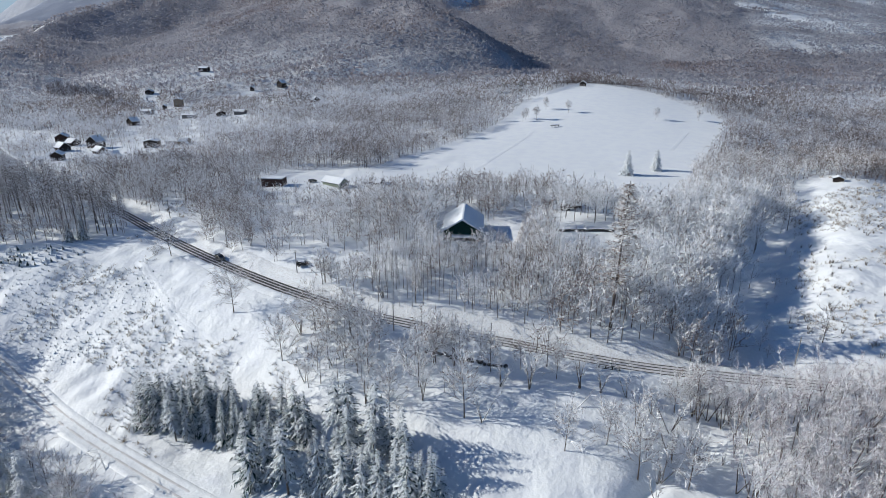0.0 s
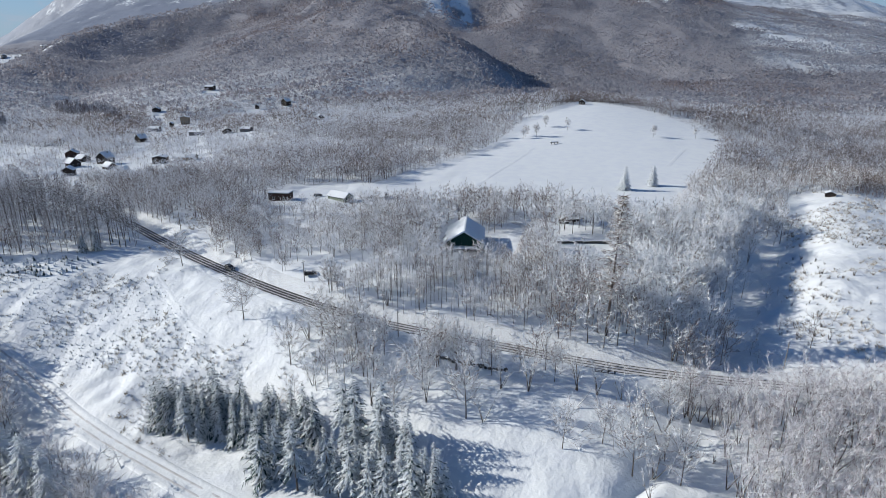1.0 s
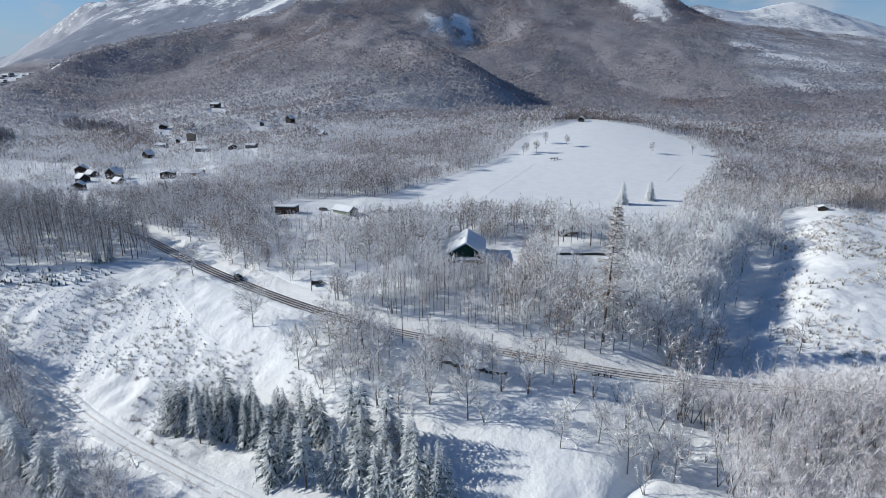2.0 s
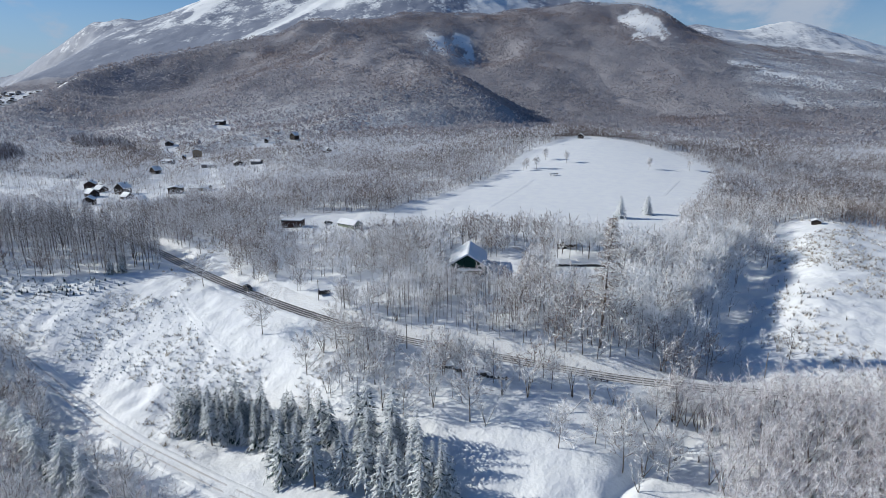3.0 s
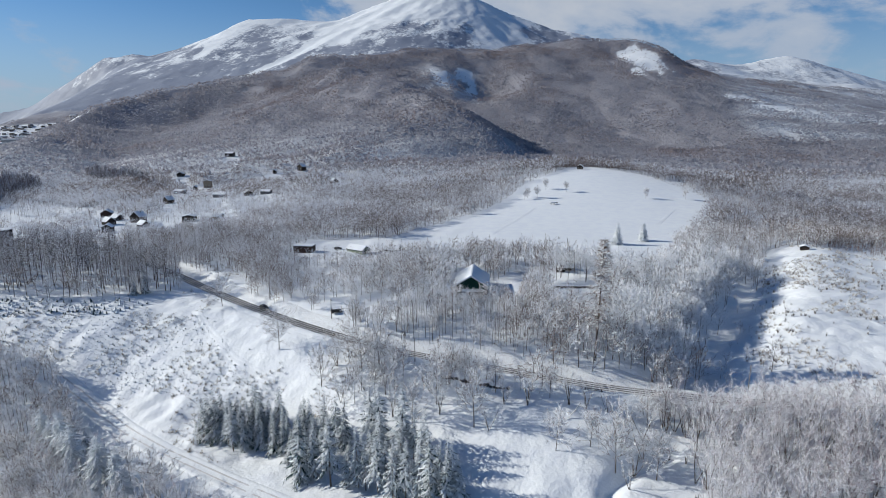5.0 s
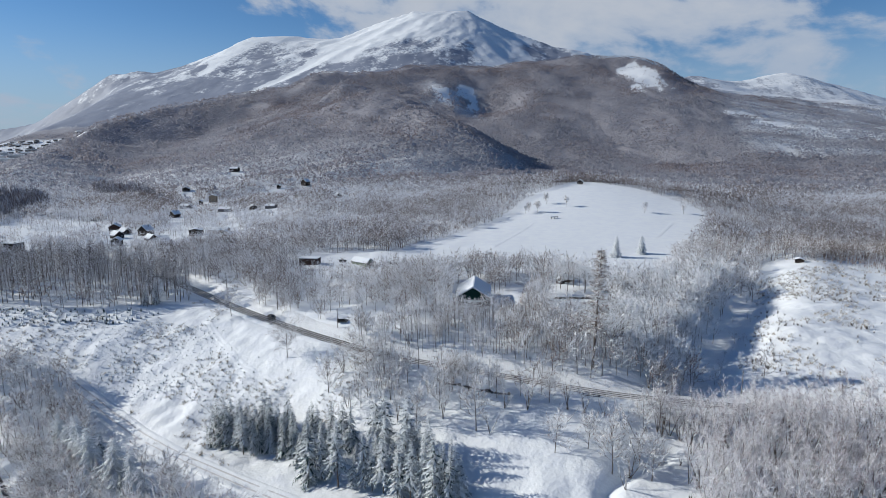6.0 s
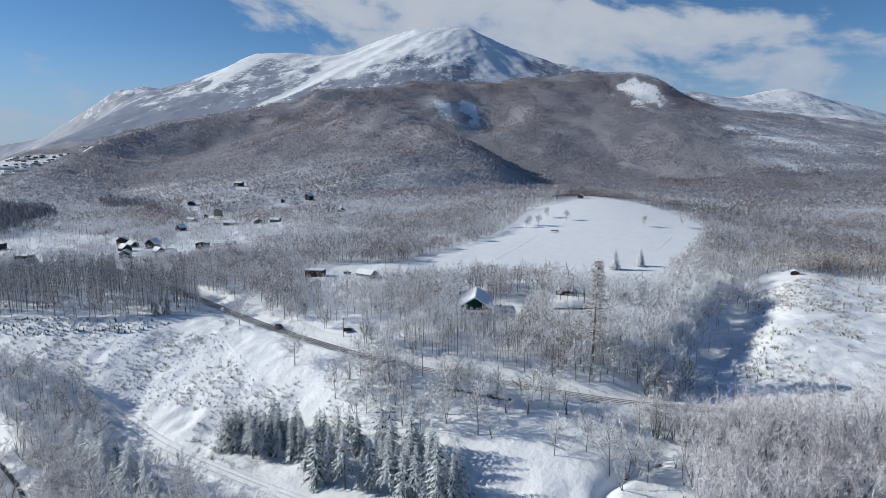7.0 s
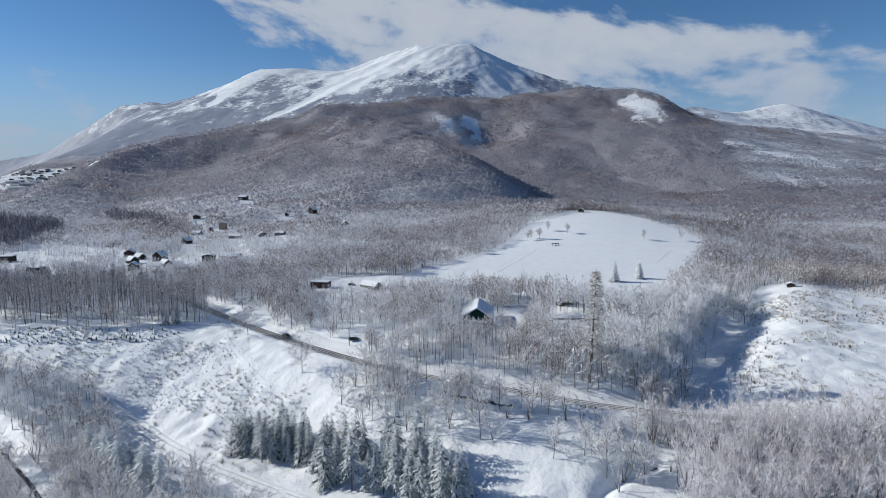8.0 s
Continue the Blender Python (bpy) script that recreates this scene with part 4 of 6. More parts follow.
LARCHES = [(-300, 204), (-170, 206), (-128, 210), (-128, 222), (-150, 238), (-190, 262), (-300, 265)]
NEAR_RIGHT = [(58, 118), (84, 117), (100, 114), (150, 98), (200, 72), (150, 20), (48, 40), (54, 92), (59, 105)]
NEAR_LEFT = [(-240, 180), (-180, 172), (-152, 160), (-137, 146), (-122, 128), (-104, 114), (-88, 103), (-62, 86), (-40, 60), (-110, 20), (-240, 40)]
woods()


# ---- small builders ----
def part(name, bm, material, parent=None, label=""):
    me = bpy.data.meshes.new(name)
    bm.normal_update()
    bm.to_mesh(me)
    bm.free()
    for mt in material if isinstance(material, (list, tuple)) else [material]:
        me.materials.append(mt)
    ob = new(name, me)
    ob.parent = parent
    if label:
        ob["label"] = label
    return ob


def box(bm, x0, x1, y0, y1, z0, z1, bevel=0.0):
    vs = [bm.verts.new((x, y, z)) for x in (x0, x1) for y in (y0, y1) for z in (z0, z1)]
    fs = [bm.faces.new([vs[i] for i in f]) for f in ((0, 1, 3, 2), (4, 6, 7, 5), (0, 4, 5, 1), (2, 3, 7, 6), (0, 2, 6, 4), (1, 5, 7, 3))]
    if bevel:
        es = {e for f in fs for e in f.edges}
        bmesh.ops.bevel(bm, geom=list(es), offset=bevel, segments=2, affect="EDGES")
    return bm


def prism(bm, profile, y0, y1):
    """A profile of (x, z), drawn out along y."""
    a = [bm.verts.new((x, y0, z)) for x, z in profile]
    b = [bm.verts.new((x, y1, z)) for x, z in profile]
    n = len(profile)
    for i in range(n):
        bm.faces.new((a[i], b[i], b[(i + 1) % n], a[(i + 1) % n]))
    bm.faces.new(a), bm.faces.new(b[::-1])
    return bm


def thing(name, m, label, category, group=""):
    ob = new(name)
    ob.empty_display_size = 0.5
    ob.matrix_world = m
    return tagged(ob, label, category, group)


def high(x, y):
    return float(ground(x, y))


def plain(name, colour, rough=0.7, spec=0.3, metal=0.0, vary=0.25, scale=1.5):
    m = Nodes(name, rough, spec, metal)
    n = m.noise(scale, 5, 0.6, m.place(local=True))
    dark = tuple(v * (1 - vary) for v in colour)
    m.bump(n, 0.25, 0.02)
    return m.done(m.mix(m.step(n, 0.3, 0.7), dark, colour))


def boards(name, colour, width=0.2):
    """Upright boards, weathered."""
    m = Nodes(name, 0.8, 0.2)
    w = m.add("ShaderNodeTexWave")
    w.bands_direction = "X"
    m.put(m.place((1, 1, 1), local=True), w.inputs["Vector"])
    w.inputs["Scale"].default_value, w.inputs["Distortion"].default_value = 0.314 / width, 0.3
    n = m.noise(1.2, 5, 0.6, m.place((3, 3, 0.5), local=True))
    c = m.mix(m.step(n, 0.3, 0.7), tuple(v * 0.65 for v in colour), colour)
    m.bump(w.outputs["Fac"], 0.4, 0.02)
    return m.done(c)


MAT_GREEN = boards("green_siding", (0.012, 0.055, 0.045))
MAT_DARKWOOD = boards("dark_stained_boards", (0.045, 0.035, 0.03))
MAT_BROWN = boards("brown_boards", (0.075, 0.045, 0.036))
MAT_TAN = boards("tan_siding", (0.34, 0.27, 0.2))
MAT_SAGE = boards("sage_siding", (0.3, 0.34, 0.27))
MAT_GREY = boards("grey_siding", (0.2, 0.2, 0.21))
MAT_WHITEWALL = plain("off_white_render", (0.72, 0.71, 0.69))
MAT_CONCRETE = plain("weathered_concrete", (0.28, 0.27, 0.26))
MAT_STONE = plain("dark_wet_stone", (0.07, 0.066, 0.064), 0.6, 0.4)
MAT_TRIM = plain("dark_trim", (0.03, 0.03, 0.032), 0.6)
MAT_METAL = plain("galvanised_metal", (0.35, 0.36, 0.37), 0.45, 0.5, 0.7)
MAT_RUBBER = plain("tyre_rubber", (0.02, 0.02, 0.02), 0.85)
MAT_CARBLACK = plain("black_car_paint", (0.012, 0.012, 0.014), 0.25, 0.5, 0.0, 0.1)
MAT_CARGREY = plain("grey_car_paint", (0.09, 0.095, 0.10), 0.25, 0.5, 0.2, 0.1)
MAT_LIGHT = plain("lamp_lens", (0.5, 0.5, 0.5), 0.2, 0.6)
MAT_POLE = plain("pole_concrete", (0.22, 0.21, 0.2))


def glass_material():
    m = Nodes("dark_window_glass", 0.08, 0.6)
    return m.done((0.03, 0.035, 0.04))


MAT_GLASS = glass_material()


def asphalt_material():
    m = Nodes("wet_asphalt", 0.55, 0.4)
    n = m.noise(1.4, 6, 0.65)
    c = m.mix(m.step(n, 0.45, 0.68), (0.03, 0.029, 0.028), (0.14, 0.135, 0.13))
    c = m.mix(m.step(m.noise(0.35, 6, 0.75), 0.56, 0.66), c, (0.5, 0.5, 0.51))
    m.bump(m.noise(9.0, 4), 0.3, 0.02)
    return m.done(c)


def road_snow_material():
    m = Nodes("packed_road_snow", 0.6, 0.3)
    a, b = m.noise(0.7, 6, 0.65), m.noise(0.08, 4)
    c = m.mix(m.step(a, 0.35, 0.7), (0.52, 0.515, 0.52), (0.72, 0.72, 0.74))
    c = m.mix(m.math("MULTIPLY", m.step(b, 0.4, 0.7), 0.5), c, (0.6, 0.585, 0.57))
    m.bump(a, 0.4, 0.06)
    return m.done(c)


def water_material():
    m = Nodes("dark_brook_water", 0.12, 0.5)
    m.bump(m.noise(1.5, 4), 0.3, 0.05)
    return m.done((0.018, 0.022, 0.026))


MAT_ASPHALT, MAT_ROADSNOW, MAT_WATER = asphalt_material(), road_snow_material(), water_material()


# ---- road, track and brooks ----
def ribbon(name, q, side, profile, mat, label="", category="", kind="structure", rough=0.0, seed=0, parent=None, drape=True):
    """A strip along the way with a cross profile of (offset, height over the ground)."""
    rng = np.random.default_rng(seed)
    n, m = len(q), len(profile)
    v = np.zeros((n, m, 3))
    for j, (o, h) in enumerate(profile):
        xy = q[:, :2] + side * (o + rng.normal(0, rough * 0.5, n) + np.zeros(n))[:, None]
        z = ground(xy[:, 0], xy[:, 1]) if drape else q[:, 2]
        v[:, j, :2], v[:, j, 2] = xy, z + h + (rng.normal(0, rough, n) * (h > 0.15) if rough else 0)
    i = np.arange(n * m).reshape(n, m)
    a, b, c, d = i[:-1, :-1].ravel(), i[:-1, 1:].ravel(), i[1:, 1:].ravel(), i[1:, :-1].ravel()
    tris = np.concatenate([np.stack([a, b, c], 1), np.stack([a, c, d], 1)])
    me = mesh_of(name, v.reshape(-1, 3), tris, [mat])
    me.polygons.foreach_set("use_smooth", np.ones(len(me.polygons), bool))
    ob = new(name, me)
    ob.parent = parent
    return tagged(ob, label, category, kind=kind)


def roads():
    q, side = curve_points(ROAD, 1.5)
    road = ribbon("road", q, side, [(-3.0, 0.03), (-1.5, 0.06), (0, 0.09), (1.5, 0.06), (3.0, 0.03)], MAT_ROADSNOW, "winter road of packed snow with dark wheel ruts", "road")
    for k, o in enumerate((-1.85, -0.62, 0.62, 1.85)):
        w = (0.48 if k in (1, 2) else 0.4) * (0.45 + 0.55 * smooth((5 - q[:, 0]) / 60))
        o = o + (0.25 if k in (0, 3) else 0.06) * (1 if o > 0 else -1)
        ribbon("wheel_rut", q, side, [(o - w, 0.085), (o - w * 0.4, 0.11), (o + w * 0.4, 0.11), (o + w, 0.085)], MAT_ASPHALT, "", "", "", 0.0, k, road)
    # ploughed banks: a low one on the valley side, a broad dirty one on the hill side
    ribbon("snow_bank", q, side, [(2.5, -0.1), (3.0, 0.45), (3.8, 0.6), (5.0, 0.35), (6.4, -0.2)], MAT_SNOW, "low bank of ploughed snow beside the road", "snow bank", "structure", 0.12, 5)
    ribbon("snow_bank", q, side, [(-9.0, -0.2), (-7.4, 0.5), (-5.6, 0.75), (-4.0, 0.55), (-3.1, 0.3), (-2.5, -0.1)], MAT_BANK, "broad bank of grey ploughed snow beside the road", "snow bank", "structure", 0.12, 6)
    # a ploughed farm track in the valley
    q, side = curve_points(TRACK, 1.5)
    track = ribbon("farm_track", q, side, [(-3.6, -0.2), (-2.8, 0.35), (-2.1, 0.16), (0, 0.2), (2.1, 0.16), (2.8, 0.35), (3.6, -0.2)], MAT_SNOW, "ploughed snow track with wheel ruts", "track", "structure", 0.04, 7)
    for o in (-1.15, 0.95):
        ribbon("wheel_rut", q, side, [(o - 0.28, 0.20), (o - 0.12, 0.23), (o + 0.12, 0.23), (o + 0.28, 0.20)], MAT_ROADSNOW, "", "", "", 0.0, 8, track)
    q, side = curve_points(DRIVE, 1.5)
    ribbon("barn_drive", q, side, [(-1.9, -0.1), (-1.5, 0.15), (1.5, 0.15), (1.9, -0.1)], MAT_ROADSNOW, "trodden snow drive leading up to the barn", "drive", "structure", 0.03, 9)
    for line in ([(8, 295, 0), (16, 311, 0), (34, 354, 0), (61, 410, 0), (66, 424, 0)], [(146, 363, 0), (160, 387, 0), (175, 412, 0)], [(-107, 189, 0), (-96, 175, 0), (-84, 160, 0), (-71, 150, 0), (-56, 139, 0)], [(146, 200, 0), (151, 180, 0), (154, 164, 0), (154, 148, 0)]):
        q, side = curve_points(line, 2.0)
        ribbon("field_trail", q, side, [(-1.6, -0.1), (-0.7, 0.13), (-0.2, 0.05), (0.5, 0.05), (1.2, 0.12), (1.8, -0.1)], MAT_SNOW, "faint trodden trail in deep snow", "trail", "structure", 0.06, 12)
    for name, line, w in (("brook", BROOK, 0.75), ("creek", [(58.2, 103.8, 0), (56.7, 102.9, 0), (55.4, 101.9, 0)], 0.4), ("creek", [(46.6, 97.3, 0), (45.6, 96.7, 0), (44.2, 95.9, 0)], 0.28)):
        q, side = curve_points(line, 1.5)
        z = ground(q[:, 0], q[:, 1])
        k = np.ones(9) / 9
        q[:, 2] = np.convolve(np.pad(z, 4, mode="edge"), k, "valid") + 0.38
        ribbon(name, q, side, [(-w, 0.0), (0, 0.02), (w, 0.0)], MAT_WATER, "narrow dark brook between snowy banks", "brook", "structure", 0.0, 10, None, False)


roads()


# ---- trees as things ----
def tree_kind(name, arrays, mats, label, category, group):
    v, t, s = arrays
    base = new(name)
    base.empty_display_size = 0.5
    tagged(base, label, category, group)
    for slot, pname in ((0, "trunk"), (1, "crown")):
        rows = t[s == slot] if slot == 0 else t[s >= 1]
        used, back = np.unique(rows, return_inverse=True)
        ob = new(pname, mesh_of(pname, v[used], back.reshape(rows.shape), [mats[0]] if slot == 0 else mats[1:], None if slot == 0 else s[s >= 1] - 1))
        ob.parent = base
    return base


def plant(kinds, where, seed, size=(0.8, 1.2), sink=0.2):
    """The kinds set out one after another; the first of each kind is moved, the rest are copies."""
    rng = np.random.default_rng(seed)
    used = set()
    for x, y in where:
        k = rng.integers(0, len(kinds))
        c = rng.uniform(*size)
        m = Matrix.Translation((x, y, high(x, y) - sink)) @ Euler((rng.normal(0, 0.03), rng.normal(0, 0.03), rng.uniform(0, 6.28))).to_matrix().to_4x4()
        if k not in used:
            used.add(k)
            ob = kinds[k]
            ob.matrix_basis = m
        else:
            ob = copy_thing(kinds[k], m)
        ob.scale = (c, c, c * rng.uniform(0.92, 1.1))
    for k, ob in enumerate(kinds):
        if k not in used:
            for o in (*ob.children_recursive, ob):
                bpy.data.objects.remove(o)


def thinned(poly, step, seed, keep=1.0):
    xs, ys = [q[0] for q in poly], [q[1] for q in poly]
    p = grid(min(xs), max(xs), min(ys), max(ys), step, seed)
    ok = inside(poly, p[:, 0], p[:, 1]) & wooded(p) & (np.random.default_rng(seed).random(len(p)) < keep)
    return p[ok]


MAT_FIR_FROST = needle_material("frosted_fir_needles", (0.035, 0.056, 0.058), 0.33)
MAT_FIR_WHITE = needle_material("snow_white_fir", (0.02, 0.035, 0.03), 0.7)


def near_trees():
    big = [tree_kind("frosted_tree", bare_tree(400 + i, 11.0, 15, 7, 12, 1.0, 0.56, True, 0.05, 0.1) if i % 2 else young_tree(410 + i, 10.5, 3 + i // 2 % 3, 13, 15, 1.15), [MAT_BARK, MAT_TWIG, MAT_CLUMP], "leafless tree with snow and hoar frost on every twig", "tree", "bare trees of the valley") for i in range(8)]
    pink = [tree_kind("frosted_tree", young_tree(440 + i, 12.0, 3 + i % 2, 13, 15), [MAT_BARK, MAT_TWIG_PINK, MAT_CLUMP], "leafless tree with reddish-brown twigs dusted with frost", "tree", "bare trees of the valley") for i in range(6)]
    p = thinned(NEAR_RIGHT, 3.35, 11)
    right = p[(p[:, 1] > 70) & (p[:, 0] < 0.86 * (p[:, 1] + 75)) & (p[:, 0] > 58 + 9 * vnoise(p[:, 1] / 7, p[:, 1] / 9, 24))]
    p = thinned(NEAR_LEFT, 4.1, 12)
    left = p[(p[:, 1] > 72) & (p[:, 0] > -0.86 * (p[:, 1] + 75))]
    for fx, fy, _ in WHITE_FIRS[2:]:  # room round the pale firs
        left = left[(np.abs(left[:, 0] - fx * left[:, 1] / fy) > 4.5) | (left[:, 1] > fy + 3) | (left[:, 1] < fy - 16)]
    near = left[:, 1] < 135
    chosen = np.array(LONE_TREES + ROADSIDE, float)
    brown = near & (np.arange(len(left)) % 5 < 3)
    plant(big, np.concatenate([chosen, left[near & ~brown]]), 21, (0.85, 1.35))
    spread = [tree_kind("frosted_tree", bare_tree(430 + i, 12.5, 16, 8, 11, 0.9, 0.7, True, -0.22, 0.1), [MAT_BARK, MAT_TWIG_SLIM, MAT_CLUMP], "wide-spreading bare tree standing alone on the snowy slope", "tree", "lone trees by the road") for i in range(2)]
    plant(spread, SPREADING, 30, (0.95, 1.1))
    edge = right[:, 0] < 104
    plant(pink, right[edge], 27, (0.9, 1.4))
    scatter("brookside_woods", [young_tree(490 + i, 11.0, 3, 12, 11) for i in range(5)], left[brown], [MAT_BARK, MAT_TWIG_PINK, MAT_CLUMP], 20, "slim brown leafless trees dusted with frost beside the brook", "woods", (0.85, 1.4))
    slim = [young_tree(480 + i, 12.0, 3, 12, 11) for i in range(4)]
    scatter("roadside_woods", slim, right[~edge], [MAT_BARK, MAT_TWIG_PINK, MAT_CLUMP], 19, "slim leafless trees with reddish frosted twigs beside the road", "woods", (1.0, 1.6))
    bushes = [young_tree(460 + i, 3.8, 4, 5, 7, 1.15) for i in range(6)]
    p = thinned(NEAR_RIGHT, 8.0, 16)
    p = p[(p[:, 1] > 68) & (p[:, 0] < 0.86 * (p[:, 1] + 75)) & (p[:, 0] > 56)]
    scatter("frosted_thicket", bushes, p, [MAT_BARK, MAT_TWIG_PINK, MAT_CLUMP], 29, "low frosted thicket of bare shoots under the trees", "thicket", (0.6, 1.2))
    mid = [bare_tree(500 + i, 10.0, 11, 6, 7, 1.2, 0.48, near=False) for i in range(4)]
    scatter("valley_woods", mid, left[~near], [MAT_BARK, MAT_TWIG, MAT_CLUMP], 22, "frosted leafless woods beside the brook", "woods")


def plant_tall(kinds, rows, seed, built=14.0):
    """Trees of given heights: rows of x, y, height; each kind was built that tall."""
    rng = np.random.default_rng(seed)
    left = list(kinds)
    for x, y, h in rows:
        k = int(rng.integers(0, len(kinds)))
        m = Matrix.Translation((x, y, high(x, y) - 0.25)) @ Euler((rng.normal(0, 0.02), rng.normal(0, 0.02), rng.uniform(0, 6.28))).to_matrix().to_4x4()
        if left:
            ob = left.pop()
            ob.matrix_basis = m
        else:
            ob = copy_thing(kinds[k], m)
        c = 1.2 * h / built
        ob.scale = (*(2 * [max(c, 0.85) * rng.uniform(0.95, 1.2)]), c)


DARK_FIRS = [(-78.4, 126.9, 13.5), (-75.8, 126.1, 14.6), (-74.6, 128.7, 12.4), (-71.7, 128.3, 11.2), (-69.2, 128.6, 9.7), (-66.2, 127.6, 10), (-63.4, 128.1, 14.5), (-81, 129.5, 9), (-60.7, 124.5, 13), (-58.4, 124.7, 10.7), (-54.8, 123.6, 13.8),
             (-52.5, 122.1, 10.2), (-54.4, 117.5, 10.4), (-42.5, 102, 17.5), (-47.7, 122.9, 8.8), (-43.9, 120.2, 10.6), (-39.2, 117.8, 11.2), (-34.4, 113.5, 14), (-32.4, 112.6, 12), (-74.1, 124.9, 11.2), (-71.5, 124.5, 9.5), (-66.5, 123.6, 11.5), (-36.6, 115.6, 9), (-3, 84.5, 14), (-7, 84, 13)]
PALE_FIRS = [(-68, 119.6, 13), (-64.4, 118.7, 10.2), (-70.3, 121.9, 10.4), (-39.1, 102.4, 15), (-33.7, 98.4, 17), (-26.1, 97.1, 15), (-29.4, 97, 8.5), (-24.8, 110.6, 15.5), (-21.3, 109.9, 17), (-15.3, 106.9, 17.5), (-11.9, 104.3, 14.2), (-8.6, 101.7, 14.4),
             (-20.6, 94.6, 14), (-16.7, 91.4, 15.5), (-13.1, 89.9, 15), (-9.6, 89.1, 17.5), (-6.7, 87.2, 18), (-3.9, 87, 16), (-1.1, 86.9, 15.5), (0.1, 88.6, 12), (-50.4, 117.2, 9.3), (-15.9, 97.6, 10.6), (-5.2, 92, 12.5), (-58, 118.5, 9)]
GROVE = [(-81, 130), (-76, 125), (-66, 121), (-54, 116), (-46, 110), (-40, 104), (-37, 106), (-36, 114), (-46, 121), (-62, 127), (-72, 130)]
GROVE_PALE = [(-31, 101), (-27, 110), (-14, 107), (-7, 102), (0, 92), (2, 86), (-10, 85), (-22, 92)]


def firs():
    kinds = [tree_kind("snowy_fir", fir_tree(600 + i, 14.0, 27, 11, 0.18 + 0.02 * (i % 3), 8, 0.85, 0.42), [MAT_BARK, MAT_FIR, MAT_CLUMP], "dark green fir tree with snow on its drooping branches", "fir tree", "firs") for i in range(6)]
    p = thinned_in(GROVE, 4.2, 13)
    plant_tall(kinds, DARK_FIRS + [(x, y, 8 + 4 * hash_h) for (x, y), hash_h in zip(p.tolist(), np.random.default_rng(5).random(len(p)))], 23)
    rng = np.random.default_rng(39)
    for x, y in SINGLE_FIRS:
        ob = copy_thing(kinds[int(rng.integers(0, 6))], pose(x, y, high(x, y) - 0.2, 0, 0, rng.uniform(0, 360)))
        c = rng.uniform(0.55, 1.1)
        ob.scale = (c, c, c)
    pale = [tree_kind("snowy_fir", fir_tree(660 + i, 14.0, 25, 9, 0.13 + 0.02 * i, 9, 0.7, 0.5, 0.16 + 0.14 * (i % 2)), [MAT_BARK, MAT_FIR_FROST, MAT_CLUMP], "slender fir tree heavily frosted with snow", "fir tree", "firs") for i in range(4)]
    p = thinned_in(GROVE_PALE, 5.0, 14)
    plant_tall(pale, PALE_FIRS + [(x, y, 8 + 6 * hash_h) for (x, y), hash_h in zip(p.tolist(), np.random.default_rng(6).random(len(p)))], 38)
    white = [tree_kind("snowy_fir", fir_tree(640 + i, 14.0, 24, 14, 0.27, 8, 0.65, 0.92), [MAT_BARK, MAT_FIR_WHITE, MAT_CLUMP], "fir tree almost white with snow at the field's edge", "fir tree", "firs") for i in range(2)]
    plant_tall(white, WHITE_FIRS, 28)


def larches():
    kinds = [tree_kind("larch", larch_tree(700 + i, 20.0, 14, 0.2), [MAT_BARK, MAT_LARCH], "tall bare larch with frosted twigs", "larch tree", "larch stand") for i in range(5)]
    p = thinned(LARCHES, 4.4, 15)
    p = p[(p[:, 0] > -0.9 * (p[:, 1] + 60))]
    p = p[vnoise(p[:, 0] / 13, p[:, 1] / 13, 87) > -0.45]
    plant(kinds, p, 24, (0.66, 0.98))
    giant = [tree_kind("larch", larch_tree(720, 45.0, 60, 0.15), [MAT_BARK, MAT_OLD_LARCH], "very tall old larch with brown frosted twigs", "larch tree", "")]
    plant(giant, [(45.4, 138)], 25, (1.0, 1.0))


WHITE_FIRS = [(99, 302, 12), (118, 312, 10.5), (-132, 128, 15), (-121, 120, 16.5), (-127, 124, 13), (-112, 112, 15), (-99, 104, 14), (-117, 116, 12), (-92, 100, 13)]
SPREADING = [(-63.6, 156), (-98, 192), (-31, 138), (-36, 143)]
LONE_TREES = [(44, 108), (49, 112), (50, 101), (55, 114), (43, 90), (51, 94),  (-5, 117.5), (26.5, 101.5), (36, 103), (46, 97), (41, 96), (21, 118), (-19, 119), (-13, 116), (-29, 130), (33, 118), (38, 117), (52, 108),
              (5, 112), (9, 110), (12, 124), (-2, 127), (-10, 128), (-17, 133), (-22, 127), (3, 126), (28, 121), (-36, 128)]
ROADSIDE = [(-38, 165), (-36, 168), (-27, 158), (-18, 155), (-8, 152), (44, 116), (60, 114), (-6, 121), (-25, 138), (14, 119), (-40, 142), (-44, 136), (62, 131), (68, 130), (66, 112)]
SINGLE_FIRS = [(-143, 206), (-139, 208), (56, 590), (61, 593), (66, 592), (71, 590), (77, 590), (82, 584), (60, 598), (-112, 118), (-134, 120), (-116, 114), (-106, 106), (-95, 99)]

SINGLE_FIRS += [(470 + 9 * i + 5 * (i % 3), 915 + 4 * i + 11 * (i % 2)) for i in range(12)]


